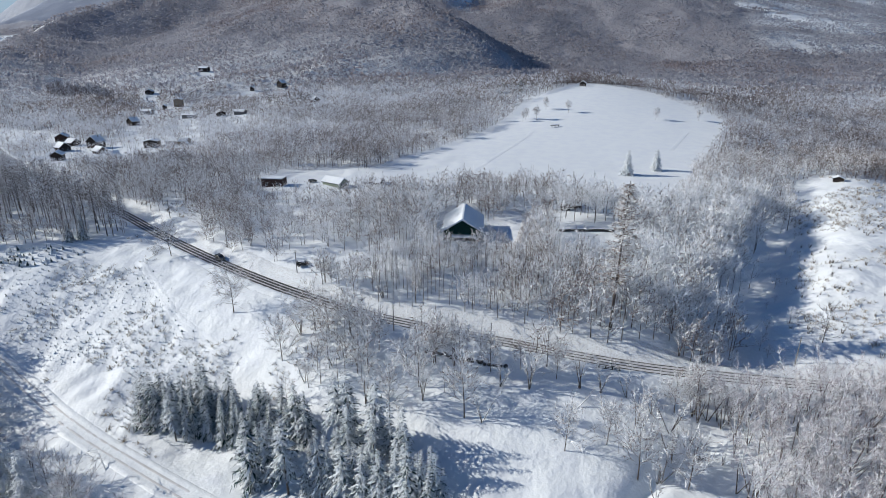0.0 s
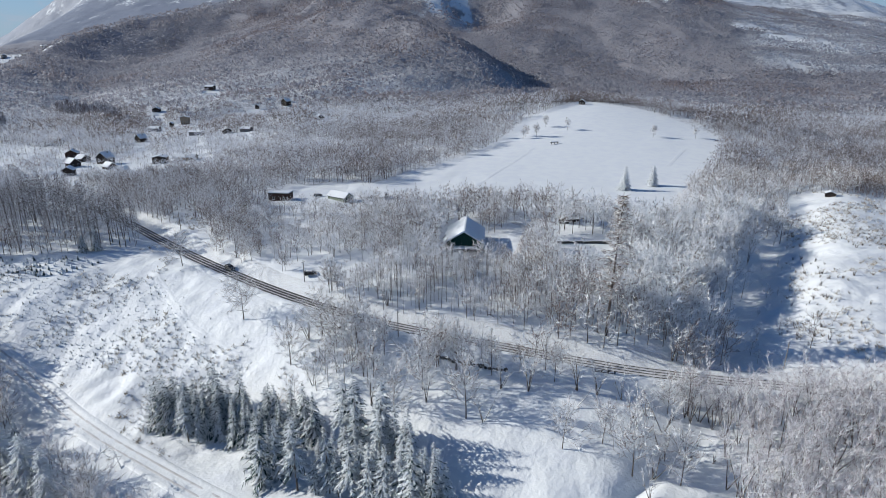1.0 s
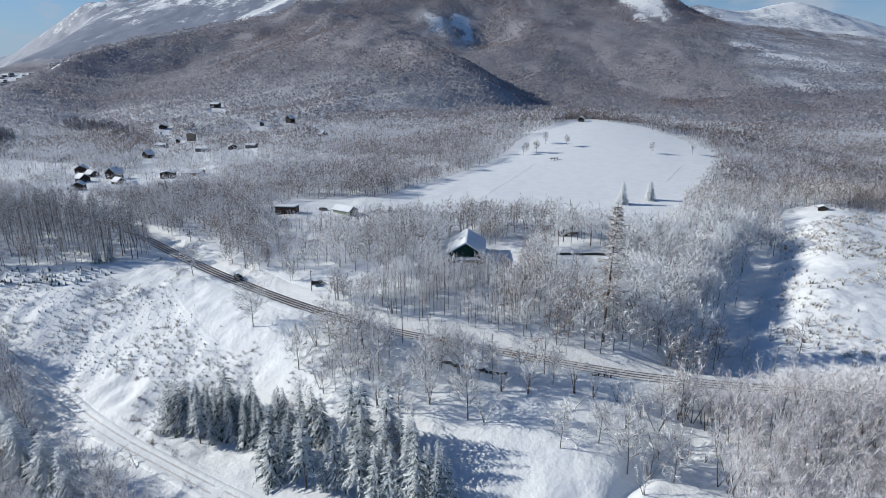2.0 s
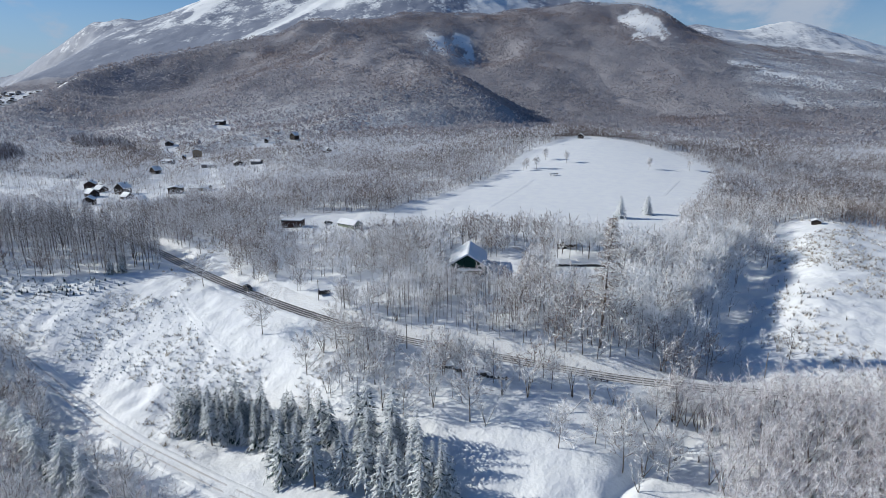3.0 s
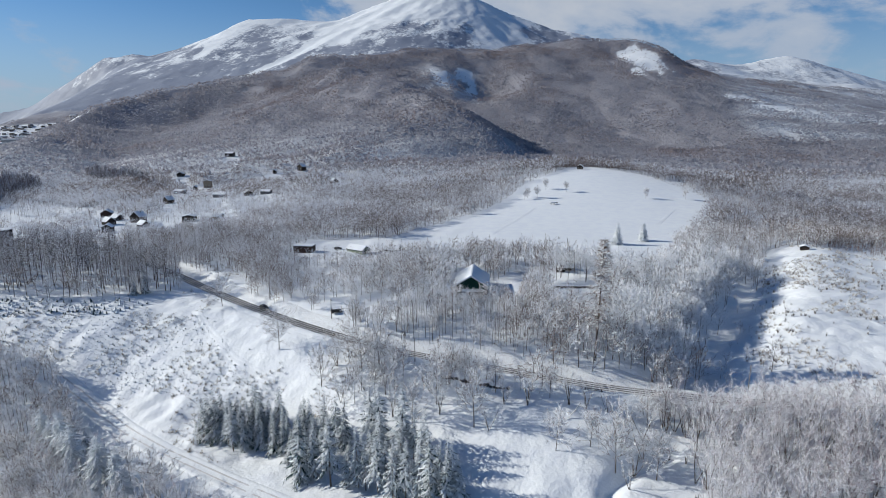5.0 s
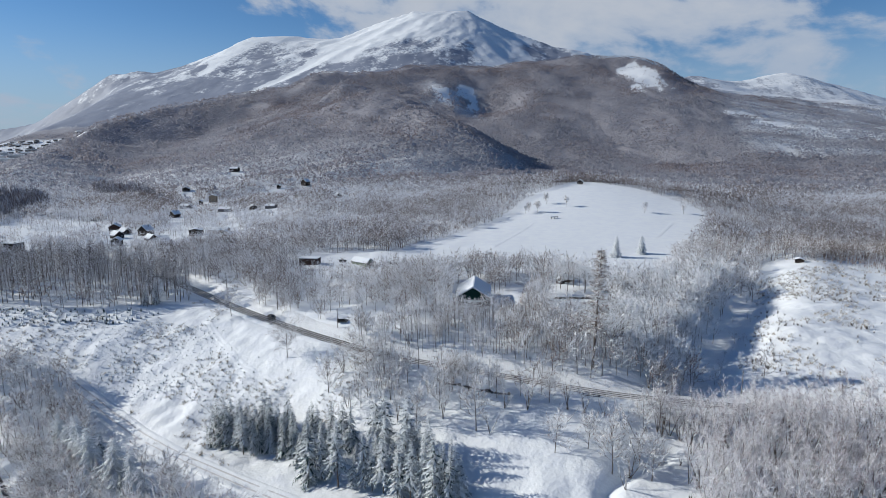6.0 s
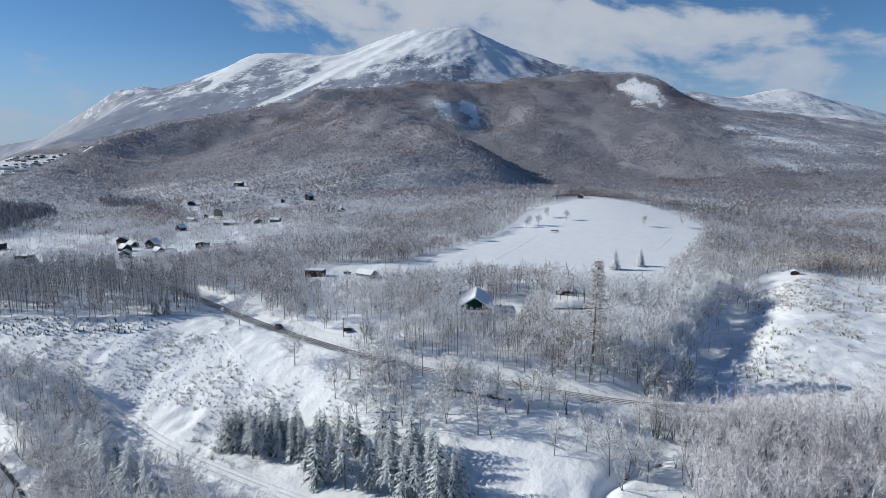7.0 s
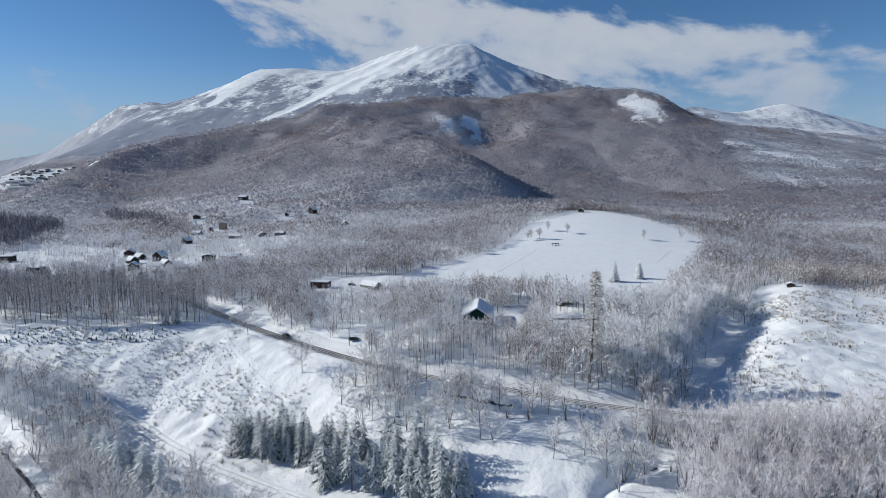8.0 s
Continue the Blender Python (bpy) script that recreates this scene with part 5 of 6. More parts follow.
def leaning_trunks():
    """Dead trunks that have slumped over, with a few broken branches and a line of snow on top."""
    rng = np.random.default_rng(61)
    for i, (x, y, az, el, size) in enumerate([(50.2, 98.9, 0.62, 0.95, 13.0), (-80.8, 109.9, 2.3, 0.42, 6.5), (-88, 141, 2.7, 0.3, 5.0), (31, 112, 0.4, 0.7, 7.0)]):
        s = Soup()
        a = np.zeros(3)
        b = way_of(az, el) * size * 0.6
        c = b + way_of(az + 0.08, el + 0.1) * size * 0.4
        s.stem(a, b, 0.16, 0.11, 6, 0)
        s.stem(b, c, 0.11, 0.03, 5, 0)
        for k in range(16):
            w0 = a + (c - a) * rng.uniform(0.4, 1.0)
            s.stem(w0, w0 + way_of(az + rng.normal(0, 1.0), el + rng.uniform(-0.5, 0.7)) * rng.uniform(0.5, 1.8), 0.03, 0.0, 3, 1)
        ob = tree_kind("leaning_tree", s.arrays(), [MAT_BARK, MAT_TWIG, MAT_CLUMP], "dead bare tree slumped over in the snow", "tree", "leaning dead trees")
        ob.location = (x, y, high(x, y) - 0.15)


near_trees()
leaning_trunks()
firs()
larches()


# ---- scrub, saplings and stubble ----
def scrub():
    sap = []
    for i in range(5):
        s, rng = Soup(), np.random.default_rng(800 + i)
        s.stem((0, 0, 0.12), (rng.normal(0, 0.05), rng.normal(0, 0.05), 1.25), rng.uniform(0.26, 0.36), 0, 4, 1)
        for k in range(5):
            f, az = rng.uniform(0.1, 0.75), rng.uniform(0, 6.28)
            p0 = np.array((0, 0, 1.1 * f + 0.15))
            s.blade(p0, p0 + way_of(az, rng.uniform(-0.45, 0.3)) * 0.62 * (1.05 - f), 0.2, rng, 1)
        s.stem((0, 0, -0.1), (0, 0, 0.2), 0.04, 0.03, 3, 0)
        sap.append(s.arrays())
    p = grid(-260, -45, 128, 206, 1.0, 31, 1.7)
    patch = fbm(p[:, 0] / 14, p[:, 1] / 11, 3, 81)
    bed = inside(SAPLING_BED, p[:, 0] + 4 * vnoise(p[:, 0] / 9, p[:, 1] / 9, 83), p[:, 1] + 3 * vnoise(p[:, 0] / 9, p[:, 1] / 9, 84))
    dense = np.where(bed, 0.34 + 0.35 * patch, 0.1 * patch)
    ok = inside(MEADOW, p[:, 0], p[:, 1]) & (np.random.default_rng(37).random(len(p)) < dense) & (along(TRACK, p[:, 0], p[:, 1])[0] > 3.5) & (along(ROAD, p[:, 0], p[:, 1])[0] > 9)
    scatter("fir_saplings", sap, p[ok], [MAT_BARK, MAT_SAPLING], 32, "young dark conifers poking through the snow", "saplings", (0.25, 0.75), 0.05)
    rows = inside([(-215, 187), (-142, 189), (-131, 199), (-215, 203)], p[:, 0], p[:, 1]) & (np.random.default_rng(38).random(len(p)) < 0.3)
    scatter("young_fir_rows", sap, p[rows], [MAT_BARK, MAT_SAPLING], 33, "close rows of waist-high young firs in snow", "saplings", (0.8, 1.7), 0.05)
    grass = []
    for i in range(5):
        s, rng = Soup(), np.random.default_rng(850 + i)
        for k in range(9):
            s.blade((rng.normal(0, 0.25), rng.normal(0, 0.25), 0), (rng.normal(0, 0.6), rng.normal(0, 0.6), rng.uniform(0.5, 1.3)), 0.13, rng, 1)
        grass.append(s.arrays())
    p = grid(-240, 330, 84, 300, 1.8, 33, 1.9)
    bushy = fbm(p[:, 0] / 13, p[:, 1] / 13, 3, 82)
    open_land = inside(MEADOW, p[:, 0], p[:, 1]) | inside(SPUR_OPEN, p[:, 0], p[:, 1])
    ok = open_land & (bushy > np.where(inside(SPUR_OPEN, p[:, 0], p[:, 1]), 0.0, np.where(inside(SAPLING_BED, p[:, 0], p[:, 1]), -0.15, 0.18))) & (along(TRACK, p[:, 0], p[:, 1])[0] > 3.5) & (along(ROAD, p[:, 0], p[:, 1])[0] > 7) & ~inside(PLANTATION, p[:, 0], p[:, 1])
    scatter("dry_scrub", grass, p[ok], [MAT_BARK, MAT_SCRUB], 34, "dry grass and low scrub sticking out of the snow", "scrub", (0.45, 1.45), 0.05)
    brush = [young_tree(880 + i, 2.6, 4, 5, 6, 1.0) for i in range(4)]
    rng = np.random.default_rng(39)
    p = grid(96, 330, 118, 300, 4.2, 40, 1.6)
    clump = vnoise(p[:, 0] / 13, p[:, 1] / 17, 86)
    strip = inside(SPUR_STRIP, p[:, 0], p[:, 1])
    ok = inside(SPUR_OPEN, p[:, 0], p[:, 1]) & ~inside(PLANTATION, p[:, 0], p[:, 1]) & (strip | (clump > 0.38) | (rng.random(len(p)) < 0.07))
    scatter("spur_brush", brush, p[ok], [MAT_BARK, MAT_SCRUB, MAT_CLUMP], 41, "low bare bushes dusted with snow on the open spur", "bushes", (0.4, 1.15), 0.05)
    thicket = [tuft_tree(870 + i, 4.2, 16, 0.16, 0.16) for i in range(5)]
    p = grid(190, 430, 235, 345, 2.3, 35)
    ok = inside(PLANTATION, p[:, 0], p[:, 1])
    scatter("brown_thicket", thicket, p[ok], [MAT_BARK, MAT_THICKET], 36, "dense brown thicket of bare young trees", "thicket", (0.7, 1.2), 0.05)


SAPLING_BED = [(-185, 192), (-137, 191), (-103, 184), (-82, 160), (-66, 141), (-58, 131), (-72, 133), (-92, 143), (-128, 157), (-153, 166), (-185, 172)]
SPUR_STRIP = [(158, 204), (168, 218), (230, 228), (230, 213), (187, 206)]
PLANTATION = [(208, 296), (216, 280), (240, 262), (430, 262), (430, 345), (240, 330)]
MAT_SAPLING = needle_material("sapling_needles", (0.03, 0.05, 0.055), 0.3)
MAT_SCRUB = twig_material("dry_scrub", (0.2, 0.16, 0.12), (0.34, 0.28, 0.2), (0.75, 0.77, 0.8), 0.45)
MAT_THICKET = twig_material("brown_thicket", (0.16, 0.115, 0.1), (0.25, 0.185, 0.155), (0.6, 0.6, 0.62), 0.2)
scrub()


# ---- houses ----
def window(parent, x, z, w, h, y, frame_mat):
    """A window on a wall that faces -y: frame with a recessed pane and a sill."""
    bm = bmesh.new()
    t = 0.09
    for b in ((x - w / 2 - t, x - w / 2, z, z + h), (x + w / 2, x + w / 2 + t, z, z + h), (x - w / 2 - t, x + w / 2 + t, z + h, z + h + t), (x - w / 2 - t, x + w / 2 + t, z - t, z)):
        box(bm, b[0], b[1], y - 0.06, y + 0.05, b[2], b[3])
    fr = part("window", bm, frame_mat, parent)
    part("pane", box(bmesh.new(), x - w / 2, x + w / 2, y - 0.012, y + 0.02, z, z + h), MAT_GLASS, fr)
    part("sill", box(bmesh.new(), x - w / 2 - 0.14, x + w / 2 + 0.14, y - 0.14, y + 0.02, z - t - 0.06, z - t), frame_mat, fr)
    return fr


def gable_house(x, y, turn, w, d, wall, rise, mat, label, snow=0.45, category="house", group="cabins", flat=False, name="cabin", chimney=False, windows=True):
    """A house with its gable towards -y before it is turned; the roof overhangs and carries snow."""
    z = high(x, y) - 0.3
    ob = thing(name, pose(x, y, z, 0, 0, turn), label, category, group)
    hw, o = w / 2, 0.5
    if flat:
        part("wall", box(bmesh.new(), -hw, hw, -d / 2, d / 2, 0, wall), mat, ob)
        part("roof", box(bmesh.new(), -hw - 0.2, hw + 0.2, -d / 2 - 0.2, d / 2 + 0.2, wall, wall + 0.25), MAT_TRIM, ob)
        part("roof_snow", box(bmesh.new(), -hw - 0.15, hw + 0.15, -d / 2 - 0.15, d / 2 + 0.15, wall + 0.25, wall + 0.25 + snow, 0.12), MAT_SNOW, ob, "thick snow on the flat roof")
    else:
        part("wall", prism(bmesh.new(), [(-hw, 0), (hw, 0), (hw, wall), (0, wall + rise), (-hw, wall)], -d / 2, d / 2), mat, ob)
        k = rise / hw
        t = 0.18
        e = hw + o
        prof = [(-e, wall - o * k + 0.02), (0, wall + rise + 0.02), (e, wall - o * k + 0.02), (e, wall - o * k + t), (0, wall + rise + t), (-e, wall - o * k + t)]
        part("roof", prism(bmesh.new(), prof, -d / 2 - o, d / 2 + o), MAT_TRIM, ob)
        e2 = e - 0.06
        low = wall - (o - 0.06) * k + t
        prof = [(-e2, low), (0, wall + rise + t + 0.003), (e2, low), (e2 + 0.05, low + snow * 0.75), (hw * 0.5, wall + rise * 0.5 + t + snow), (0.25, wall + rise + t + snow), (-0.25, wall + rise + t + snow), (-hw * 0.5, wall + rise * 0.5 + t + snow), (-e2 - 0.05, low + snow * 0.75)]
        part("roof_snow", prism(bmesh.new(), prof, -d / 2 - o + 0.05, d / 2 + o - 0.05), MAT_SNOW, ob, "thick snow on the roof")
    if windows:
        for wx in (-hw * 0.5, hw * 0.5):
            window(ob, wx, 1.1, 1.1, 1.1, -d / 2, MAT_WHITEWALL)
        if wall > 4.2:
            for wx in (-hw * 0.45, hw * 0.45):
                window(ob, wx, 3.4, 1.0, 1.0, -d / 2, MAT_WHITEWALL)
        dr = part("door", box(bmesh.new(), -0.45, 0.45, -d / 2 - 0.06, -d / 2 + 0.03, 0.3, 2.3), MAT_BROWN, ob)
        part("handle", box(bmesh.new(), 0.3, 0.36, -d / 2 - 0.12, -d / 2 - 0.06, 1.25, 1.4), MAT_METAL, dr)
    if chimney:
        ch = part("chimney", box(bmesh.new(), hw * 0.3, hw * 0.3 + 0.6, d * 0.1, d * 0.1 + 0.6, wall, wall + rise + 0.9), MAT_CONCRETE, ob)
        part("cap", box(bmesh.new(), hw * 0.3 - 0.08, hw * 0.3 + 0.68, d * 0.1 - 0.08, d * 0.1 + 0.68, wall + rise + 0.9, wall + rise + 1.02), MAT_SNOW, ch)
    return ob


def barn():
    """The green barn: gable to the valley, snowed-up roof, a lean-to porch under the gable."""
    x, y = 7.2, 207
    ob = thing("barn", pose(x + 0.6, y, high(x, 197) - 1.5, 0, 0, -4.5), "dark green gabled barn with a thick snow roof", "barn")
    ob.scale = (1.06, 1.06, 1.06)
    hw, d, wall, rise, o = 6.6, 19.0, 4.9, 3.9, 0.75
    part("wall", prism(bmesh.new(), [(-hw, 0), (hw, 0), (hw, wall), (0, wall + rise), (-hw, wall)], -d / 2, d / 2), MAT_GREEN, ob)
    k = rise / hw
    e, t = hw + o, 0.22
    prof = [(-e, wall - o * k + 0.02), (0, wall + rise + 0.02), (e, wall - o * k + 0.02), (e, wall - o * k + t), (0, wall + rise + t), (-e, wall - o * k + t)]
    part("roof", prism(bmesh.new(), prof, -d / 2 - 0.9, d / 2 + 0.9), MAT_GREEN, ob)
    low = wall - (o - 0.05) * k + t
    e2, s = e - 0.05, 0.5
    prof = [(-e2, low), (0, wall + rise + t + 0.003), (e2, low), (e2 + 0.06, low + s * 0.7), (hw * 0.5, wall + rise * 0.5 + t + s), (0.3, wall + rise + t + s), (-0.3, wall + rise + t + s), (-hw * 0.5, wall + rise * 0.5 + t + s), (-e2 - 0.06, low + s * 0.7)]
    bm = prism(bmesh.new(), prof, -d / 2 - 0.85, d / 2 + 0.85)
    part("roof_snow", bm, MAT_SNOW, ob, "smooth thick snow on the roof")
    # lean-to porch under the gable, its snowy roof a pale band
    porch = part("porch_roof", prism(bmesh.new(), [(-3.6, 3.1), (4.6, 3.1), (4.6, 3.3), (-3.6, 3.3)], -d / 2 - 2.2, -d / 2 - 0.002), MAT_TRIM, ob)
    part("porch_snow", box(bmesh.new(), -3.65, 4.65, -d / 2 - 2.25, -d / 2 - 0.01, 3.304, 3.85, 0.15), MAT_SNOW, porch, "snow lying on the porch roof")
    for px in (-3.4, -0.8, 1.8, 4.4):
        part("post", box(bmesh.new(), px - 0.1, px + 0.1, -d / 2 - 2.1, -d / 2 - 1.9, -0.5, 3.1), MAT_DARKWOOD, ob)
    for wx in (-5.0, -2.0, 2.6, 5.4):
        window(ob, wx, 1.3, 1.2, 1.2, -d / 2, MAT_TRIM)
    dr = part("barn_door", box(bmesh.new(), -0.9, 1.5, -d / 2 - 0.08, -d / 2 + 0.03, 0.2, 2.9), MAT_DARKWOOD, ob)
    for bz in (0.6, 1.5, 2.4):
        part("batten", box(bmesh.new(), -0.85, 1.45, -d / 2 - 0.13, -d / 2 - 0.08, bz, bz + 0.16), MAT_BROWN, dr)
    for bx in (-6.62, 6.5):
        part("corner_board", box(bmesh.new(), bx, bx + 0.12, -d / 2 - 0.03, -d / 2 + 0.12, 0, wall - 0.3), MAT_TRIM, ob)
    for wy in (-6, -1.5, 3, 7.5):
        bm = box(bmesh.new(), hw - 0.02, hw + 0.06, wy - 0.6, wy + 0.6, 1.3, 2.5)
        part("side_window", bm, MAT_GLASS, ob)


def village():
    D, B, T, G = MAT_DARKWOOD, MAT_BROWN, MAT_TAN, MAT_GREY
    rows = [  # x, y, turn, width, depth, wall, rise, material, words, flat
        (-313, 471, 20, 10, 9, 4.6, 2.6, B, "brown wooden cabin with a snowy gable roof", 0),
        (-293, 452, 70, 9, 8, 3.0, 2.6, D, "dark cabin with a broad snowy roof", 0),
        (-286, 428, 60, 9, 8, 3.4, 3.0, D, "dark cabin whose snowy roof faces the valley", 0),
        (-253, 372, 15, 7.5, 7, 4.6, 2.0, D, "small dark two-storey cabin", 0),
        (-268, 441, -15, 11, 9, 6.0, 4.0, D, "tall black gabled house", 0),
        (-248, 411, 60, 8, 8, 3.0, 2.6, B, "brown cabin with a thick snow roof", 0),
        (-219, 377, -20, 6.5, 7, 1.8, 3.2, B, "steep little hut deep in snow", 0),
        (-220, 345, 40, 8, 7, 2.6, 1.8, G, "low grey cabin half hidden by trees", 0),
        (-218, 428, 10, 11, 9, 5.2, 1.2, D, "dark boxy house with snow on its shallow roof", 0),
        (-200, 432, 90, 9, 17, 3.2, 1.8, T, "long tan bungalow with a snowy roof", 0),
        (-190, 420, 0, 4, 4, 2.6, 1.8, D, "dark entrance hut beside the long bungalow", 0),
        (-298, 556, -25, 9, 9, 4.4, 3.4, D, "dark gabled cabin in the clearing", 0),
        (-320, 630, 80, 9, 12, 4.2, 1.6, G, "grey low-roofed house among trees", 0),
        (-381, 764, 10, 10, 8, 4.0, 2.5, D, "dark cabin high in the woods", 0),
        (-315, 697, 8, 10, 9, 9.5, 1.4, T, "tall tan house with a shallow snowy roof", 0),
        (-258, 592, 85, 8, 15, 4.0, 1.4, G, "long grey house with a low snowy roof", 0),
        (-321, 673, 0, 4, 4, 4.5, 1.5, D, "tiny dark hut among the trees", 0),
        (-378, 944, 80, 10, 16, 6.0, 2.0, D, "long dark lodge with a low snowy roof", 0),
        (-225, 824, -30, 11, 10, 6.5, 4.0, D, "dark house with a steep roof", 0),
        (-141, 647, 35, 9, 8, 2.8, 3.4, D, "dark gabled hut with white roof edges", 0),
        (-259, 800, 0, 5, 5, 4.5, 2.0, D, "small dark shed in the woods", 0),
        (-225, 588, 30, 9, 9, 4.0, 2.2, D, "dark house with a sloping snowy roof", 0),
        (-203, 583, 80, 7, 12, 3.8, 1.6, G, "low grey house behind trees", 0),
        (-402, 433, 10, 13, 9, 6.0, 0, D, "dark flat-roofed lodge in deep snow", 1),
        (-300, 332, -10, 10, 8, 6.5, 0, D, "dark tall house with a flat snowy roof", 1),
        (-287, 306, 20, 9, 8, 2.8, 2.0, D, "dark low cabin deep in snow", 0),
        (-274, 316, 80, 8, 9, 2.4, 1.8, G, "grey low cabin with a snowy roof", 0),
    ]
    for x, y, turn, w, d, wall, rise, mat, words, flat in rows:
        gable_house(x, y, turn, w * 0.9, d * 0.9, wall * 0.9, rise, mat, words, flat=bool(flat), chimney=w > 8 and not flat)
    gable_house(-86, 284, -8, 11, 6, 4.0, 0, B, "dark brown flat-roofed storehouse at the field's edge", flat=True, name="storehouse", category="storehouse", group="farm sheds")
    gable_house(-55, 285, 55, 6.5, 12, 2.3, 1.9, MAT_SAGE, "low sage-green shed with a broad snow roof", name="shed", category="shed", group="farm sheds")
    gable_house(-36, 290, 75, 6, 9, 1.6, 1.6, D, "low dark shed sunk in snow", name="shed", category="shed", group="farm sheds", windows=False)
    gable_house(143, 604, -20, 6, 5, 3.2, 2.0, D, "dark lookout hut on the crest of the field", name="hut", category="hut", group="huts")
    gable_house(199, 281, -30, 4.5, 3.2, 1.9, 0.9, D, "small dark hut half buried on the spur", name="hut", category="hut", group="huts", snow=0.3, windows=False)
    gable_house(53, 238, 10, 3.6, 3, 2.8, 0.8, D, "small black shed behind the trees", name="shed", category="shed", group="farm sheds", windows=False)
    gable_house(58, 242, 80, 3.0, 5, 1.6, 0.6, D, "low dark woodshed under snow", name="shed", category="shed", group="farm sheds", windows=False)


def town():
    """The far town: flat-roofed blocks and small houses on the slope."""
    rng = np.random.default_rng(41)
    kinds = []
    for i, (w, d, h, mat, words) in enumerate(((44, 18, 19, MAT_WHITEWALL, "pale hotel block with a snowy flat roof"), (26, 15, 12, MAT_GREY, "grey apartment house with a snowy flat roof"), (14, 12, 7, MAT_DARKWOOD, "dark town house with a snowy roof"), (16, 12, 8, MAT_TAN, "tan town house with a snowy roof"))):
        ob = thing("town_house", pose(0, 0, 0), words, "house", "houses of the far town")
        part("wall", box(bmesh.new(), -w / 2, w / 2, -d / 2, d / 2, 0, h), mat, ob)
        part("roof_snow", box(bmesh.new(), -w / 2 - 0.5, w / 2 + 0.5, -d / 2 - 0.5, d / 2 + 0.5, h, h + 1.2, 0.3), MAT_SNOW, ob)
        for r in range(int(h // 3.4)):
            part("window_band", box(bmesh.new(), -w / 2 + 1, w / 2 - 1, -d / 2 - 0.08, -d / 2 + 0.05, 1.5 + 3.3 * r, 2.5 + 3.3 * r), MAT_GLASS, ob)
        kinds.append(ob)
    used = set()
    for i in range(270):
        y = rng.uniform(1600, 2740)
        x = -(0.795 - 0.165 * rng.random()) * (y + 56)
        k = int(rng.choice((0, 1, 2, 3), p=(0.07, 0.2, 0.4, 0.33)))
        m = pose(x, y, high(x, y) - 1.0, 0, 0, rng.uniform(-50, 50))
        if k not in used:
            used.add(k)
            kinds[k].matrix_basis = m
        else:
            copy_thing(kinds[k], m)


barn()
village()
town()


# ---- cars, poles, fences ----
def car(x, y, turn, paint, label, snow, z=None):
    ob = thing("car", pose(x, y, (high(x, y) + 0.12 if z is None else z), 0, 0, turn), label, "car", "cars")
    prof = [(-2.2, 0.35), (2.15, 0.35), (2.25, 0.6), (2.15, 0.95), (1.2, 1.05), (0.65, 1.62), (-1.6, 1.66), (-2.15, 1.05), (-2.25, 0.7)]
    bm = prism(bmesh.new(), prof, -0.86, 0.86)
    bmesh.ops.bevel(bm, geom=list(bm.edges), offset=0.07, segments=2, affect="EDGES")
    part("body", bm, paint, ob)
    glass = [(1.02, 1.06), (0.58, 1.5), (-1.5, 1.54), (-1.95, 1.08)]
    for sy in (-1, 1):
        y0, y1 = sorted((sy * 0.855, sy * 0.875))
        part("side_window", prism(bmesh.new(), glass, y0, y1), MAT_GLASS, ob)
        for wx in (-1.4, 1.4):
            bm = bmesh.new()
            bmesh.ops.create_cone(bm, cap_ends=True, segments=18, radius1=0.35, radius2=0.35, depth=0.22, matrix=pose(wx, sy * 0.78, 0.35, 90))
            wh = part("wheel", bm, MAT_RUBBER, ob)
            bm = bmesh.new()
            bmesh.ops.create_cone(bm, cap_ends=True, segments=14, radius1=0.2, radius2=0.18, depth=0.05, matrix=pose(wx, sy * 0.9, 0.35, 90))
            part("rim", bm, MAT_METAL, wh)
        part("headlight", box(bmesh.new(), 2.16, 2.27, sy * 0.6 - 0.17, sy * 0.6 + 0.17, 0.68, 0.84, 0.02), MAT_LIGHT, ob)
        part("tail_light", box(bmesh.new(), -2.25, -2.14, sy * 0.66 - 0.12, sy * 0.66 + 0.12, 0.8, 1.05, 0.02), MAT_BROWN, ob)
    part("windscreen", prism(bmesh.new(), [(1.14, 1.075), (0.67, 1.575), (0.69, 1.59), (1.18, 1.09)], -0.7, 0.7), MAT_GLASS, ob)
    if snow:
        part("roof_snow", box(bmesh.new(), -1.5, 0.55, -0.72, 0.72, 1.6, 1.6 + snow, 0.08), MAT_SNOW, ob)
    return ob


def poles():
    q, side = curve_points(ROAD, 1.0)
    first = None
    for x0 in (-160, -118, -84, -52, -41, -12, 14, 46, 88):
        i = int(np.argmin(np.abs(q[:, 0] - x0)))
        off = -7.5 if x0 not in (-12, 14) else 5.5
        x, y = q[i, :2] + side[i] * off
        m = pose(x, y, high(x, y) - 0.3, 0, 0, math.degrees(math.atan2(side[i][1], side[i][0])))
        if first is None:
            first = thing("utility_pole", m, "slim grey utility pole beside the road", "utility pole", "poles along the road")
            bm = bmesh.new()
            bmesh.ops.create_cone(bm, cap_ends=True, segments=8, radius1=0.17, radius2=0.11, depth=8.5, matrix=pose(0, 0, 4.25))
            part("pole", bm, MAT_POLE, first)
            part("crossarm", box(bmesh.new(), -0.7, 0.7, -0.06, 0.06, 7.7, 7.83), MAT_METAL, first)
            for ix in (-0.6, 0.0, 0.6):
                bm = bmesh.new()
                bmesh.ops.create_cone(bm, cap_ends=True, segments=8, radius1=0.07, radius2=0.04, depth=0.2, matrix=pose(ix, 0, 7.93))
                part("insulator", bm, MAT_WHITEWALL, first)
        else:
            copy_thing(first, m)


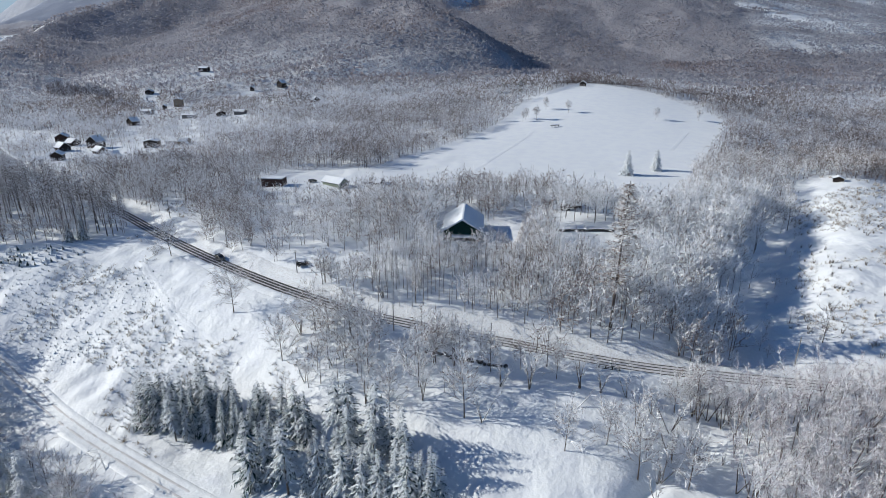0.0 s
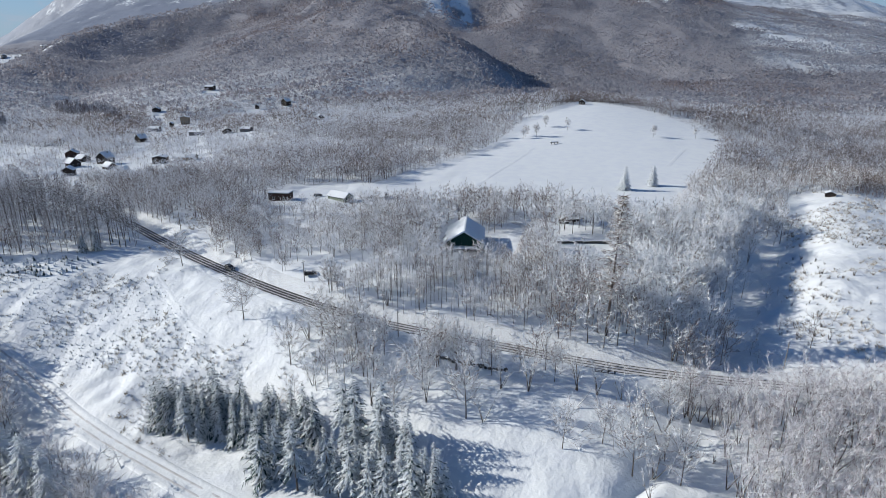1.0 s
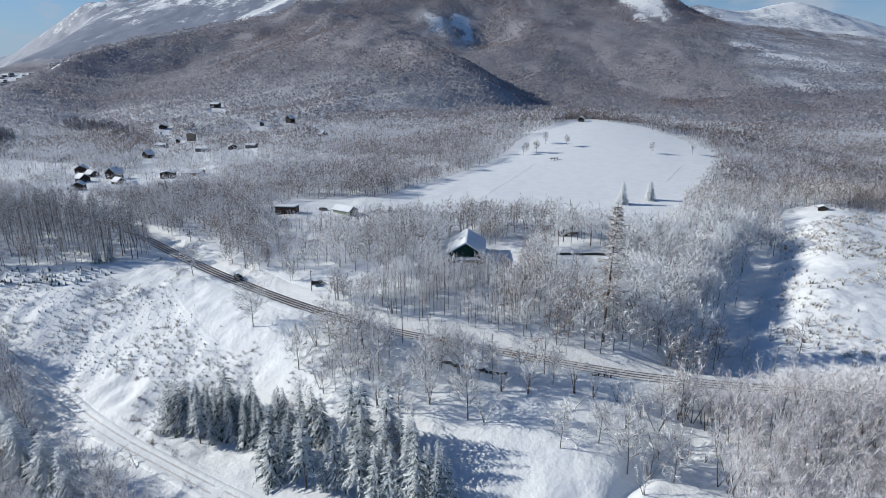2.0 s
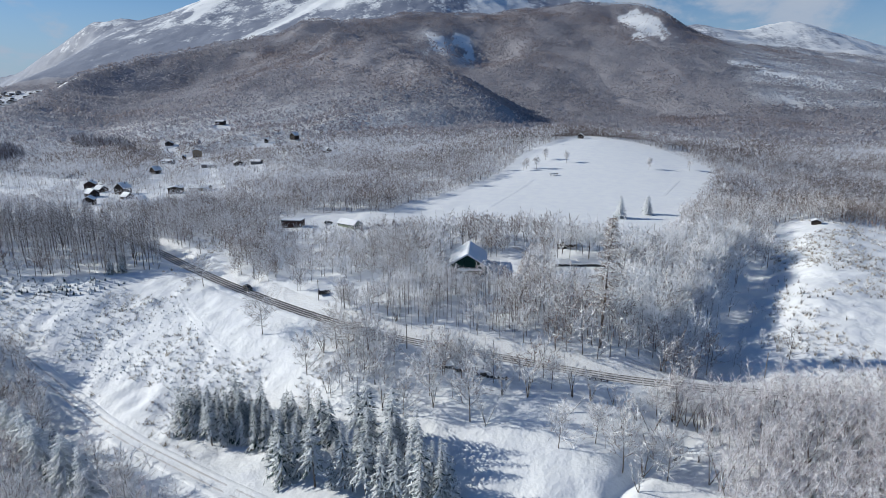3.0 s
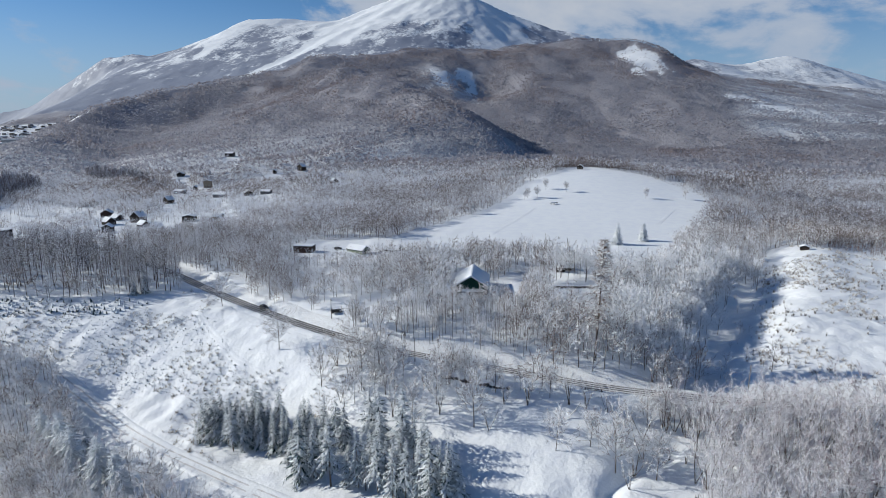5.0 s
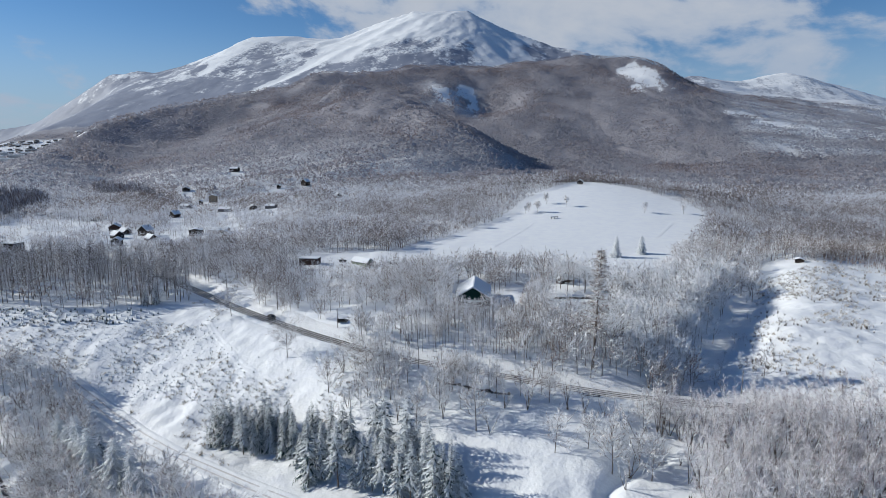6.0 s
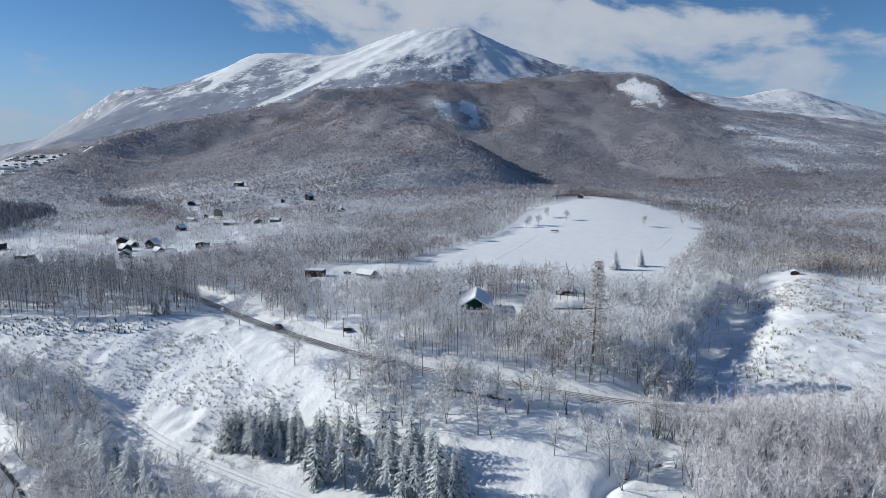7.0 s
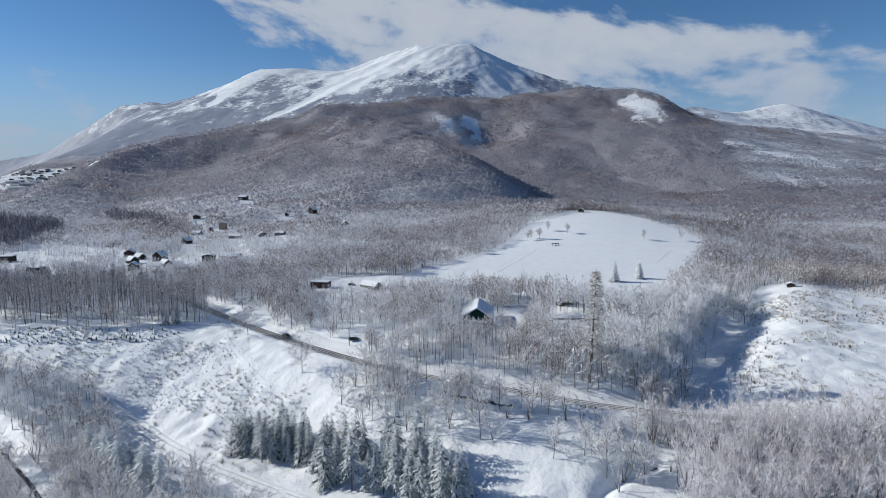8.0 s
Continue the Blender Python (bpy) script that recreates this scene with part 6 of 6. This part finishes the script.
def walls_and_fence():
    # a long dark shelter wall behind the trees, snow on its coping
    y0 = 208.5
    ob = thing("stone_wall", pose(55, y0, high(55, y0) - 0.4), "long low dark stone wall capped with snow", "wall")
    rng = np.random.default_rng(61)
    x = -10.5
    while x < 10.5:
        w = rng.uniform(0.7, 1.5)
        part("stone", box(bmesh.new(), x, x + w - 0.06, -0.35 + rng.uniform(-0.06, 0.06), 0.35, 0.0, 1.25 + rng.uniform(-0.15, 0.2), 0.06), MAT_STONE, ob)
        x += w
    part("snow_cap", box(bmesh.new(), -10.6, 10.6, -0.42, 0.42, 1.47, 1.75, 0.12), MAT_SNOW, ob)
    # rough stones in the bank below the road
    p = [(-4 + 1.05 * i + rng.uniform(-0.2, 0.2), 130.5 - 0.28 * i + rng.uniform(-0.3, 0.3)) for i in range(20)]
    for x, y in p:
        bm = bmesh.new()
        bmesh.ops.create_icosphere(bm, subdivisions=2, radius=1.0)
        a = rng.uniform(0.35, 0.75)
        for v in bm.verts:
            k = 1 + 0.22 * noise.noise(v.co * 1.7 + Vector((x, y, 0)))
            v.co = Vector((v.co.x * a * 1.3 * k, v.co.y * a * k, v.co.z * a * 0.8 * k))
        ob = part("boulder", bm, MAT_STONE)
        ob.matrix_basis = pose(x, y, high(x, y) + 0.1, 0, 0, rng.uniform(0, 180))
        tagged(ob, "dark wet boulder in the snowy bank", "boulder", "boulders below the road")
    # open timber rail where the road crosses the creek
    x, y = 41.5, 123.5
    ob = thing("guard_rail", pose(x, y, high(x, y), 0, 0, -14), "short dark guard rail at the edge of the road", "guard rail")
    for px in (-2.4, -0.8, 0.8, 2.4):
        part("post", box(bmesh.new(), px - 0.14, px + 0.14, -0.14, 0.14, -3.0, 1.1), MAT_TRIM, ob)
    for pz in (0.5, 0.92):
        part("rail", box(bmesh.new(), -2.8, 2.8, -0.19, -0.141, pz, pz + 0.16), MAT_TRIM, ob)
    # field things: a hay frame and snow-covered bales
    x, y = 84, 433
    ob = thing("hay_frame", pose(x, y, high(x, y), 0, 0, 15), "dark low timber frame in the snowy field", "frame")
    for px in (-2.6, 0, 2.6):
        part("post", box(bmesh.new(), px - 0.15, px + 0.15, -0.6, -0.3, -0.2, 1.2), MAT_DARKWOOD, ob)
    part("beam", box(bmesh.new(), -3.4, 3.4, -0.7, 0.7, 1.203, 1.6), MAT_DARKWOOD, ob)
    part("snow_cap", box(bmesh.new(), -3.3, 2.0, -0.65, 0.65, 1.603, 1.95, 0.1), MAT_SNOW, ob)
    # traffic sign board by the parking place
    x, y = -38, 169.5
    ob = thing("sign_board", pose(x, y, high(x, y), 0, 0, 10), "white notice board on two posts", "sign")
    for px in (-1.1, 1.1):
        part("post", box(bmesh.new(), px - 0.06, px + 0.06, -0.06, 0.06, -0.2, 2.2), MAT_DARKWOOD, ob)
    part("board", box(bmesh.new(), -1.3, 1.3, -0.11, -0.061, 1.0, 2.2), MAT_WHITEWALL, ob)


car(-46.5, 176, 15, MAT_CARBLACK, "black parked car with a little snow on it", 0.1)
car(-79.5, 189.5, -39, MAT_CARGREY, "dark grey car on the snowy road", 0.0)
car(-68, 291, 20, MAT_CARGREY, "snow-covered van parked in the farm yard", 0.25)
poles()
walls_and_fence()


def field_trees():
    kinds = [tree_kind("field_tree", bare_tree(900 + i, 8.0, 14, 7, 9, 2.1, 0.5), [MAT_BARK, MAT_TWIG, MAT_CLUMP], "small round leafless tree standing in the snowy field", "tree", "trees in the field") for i in range(3)]
    plant(kinds, [(63, 456), (66, 462), (74, 459), (87, 492), (103, 478), (199, 450), (165, 449), (-34, 356), (-9, 378), (15, 407), (43, 460), (58, 488)], 26, (0.85, 1.25))


field_trees()
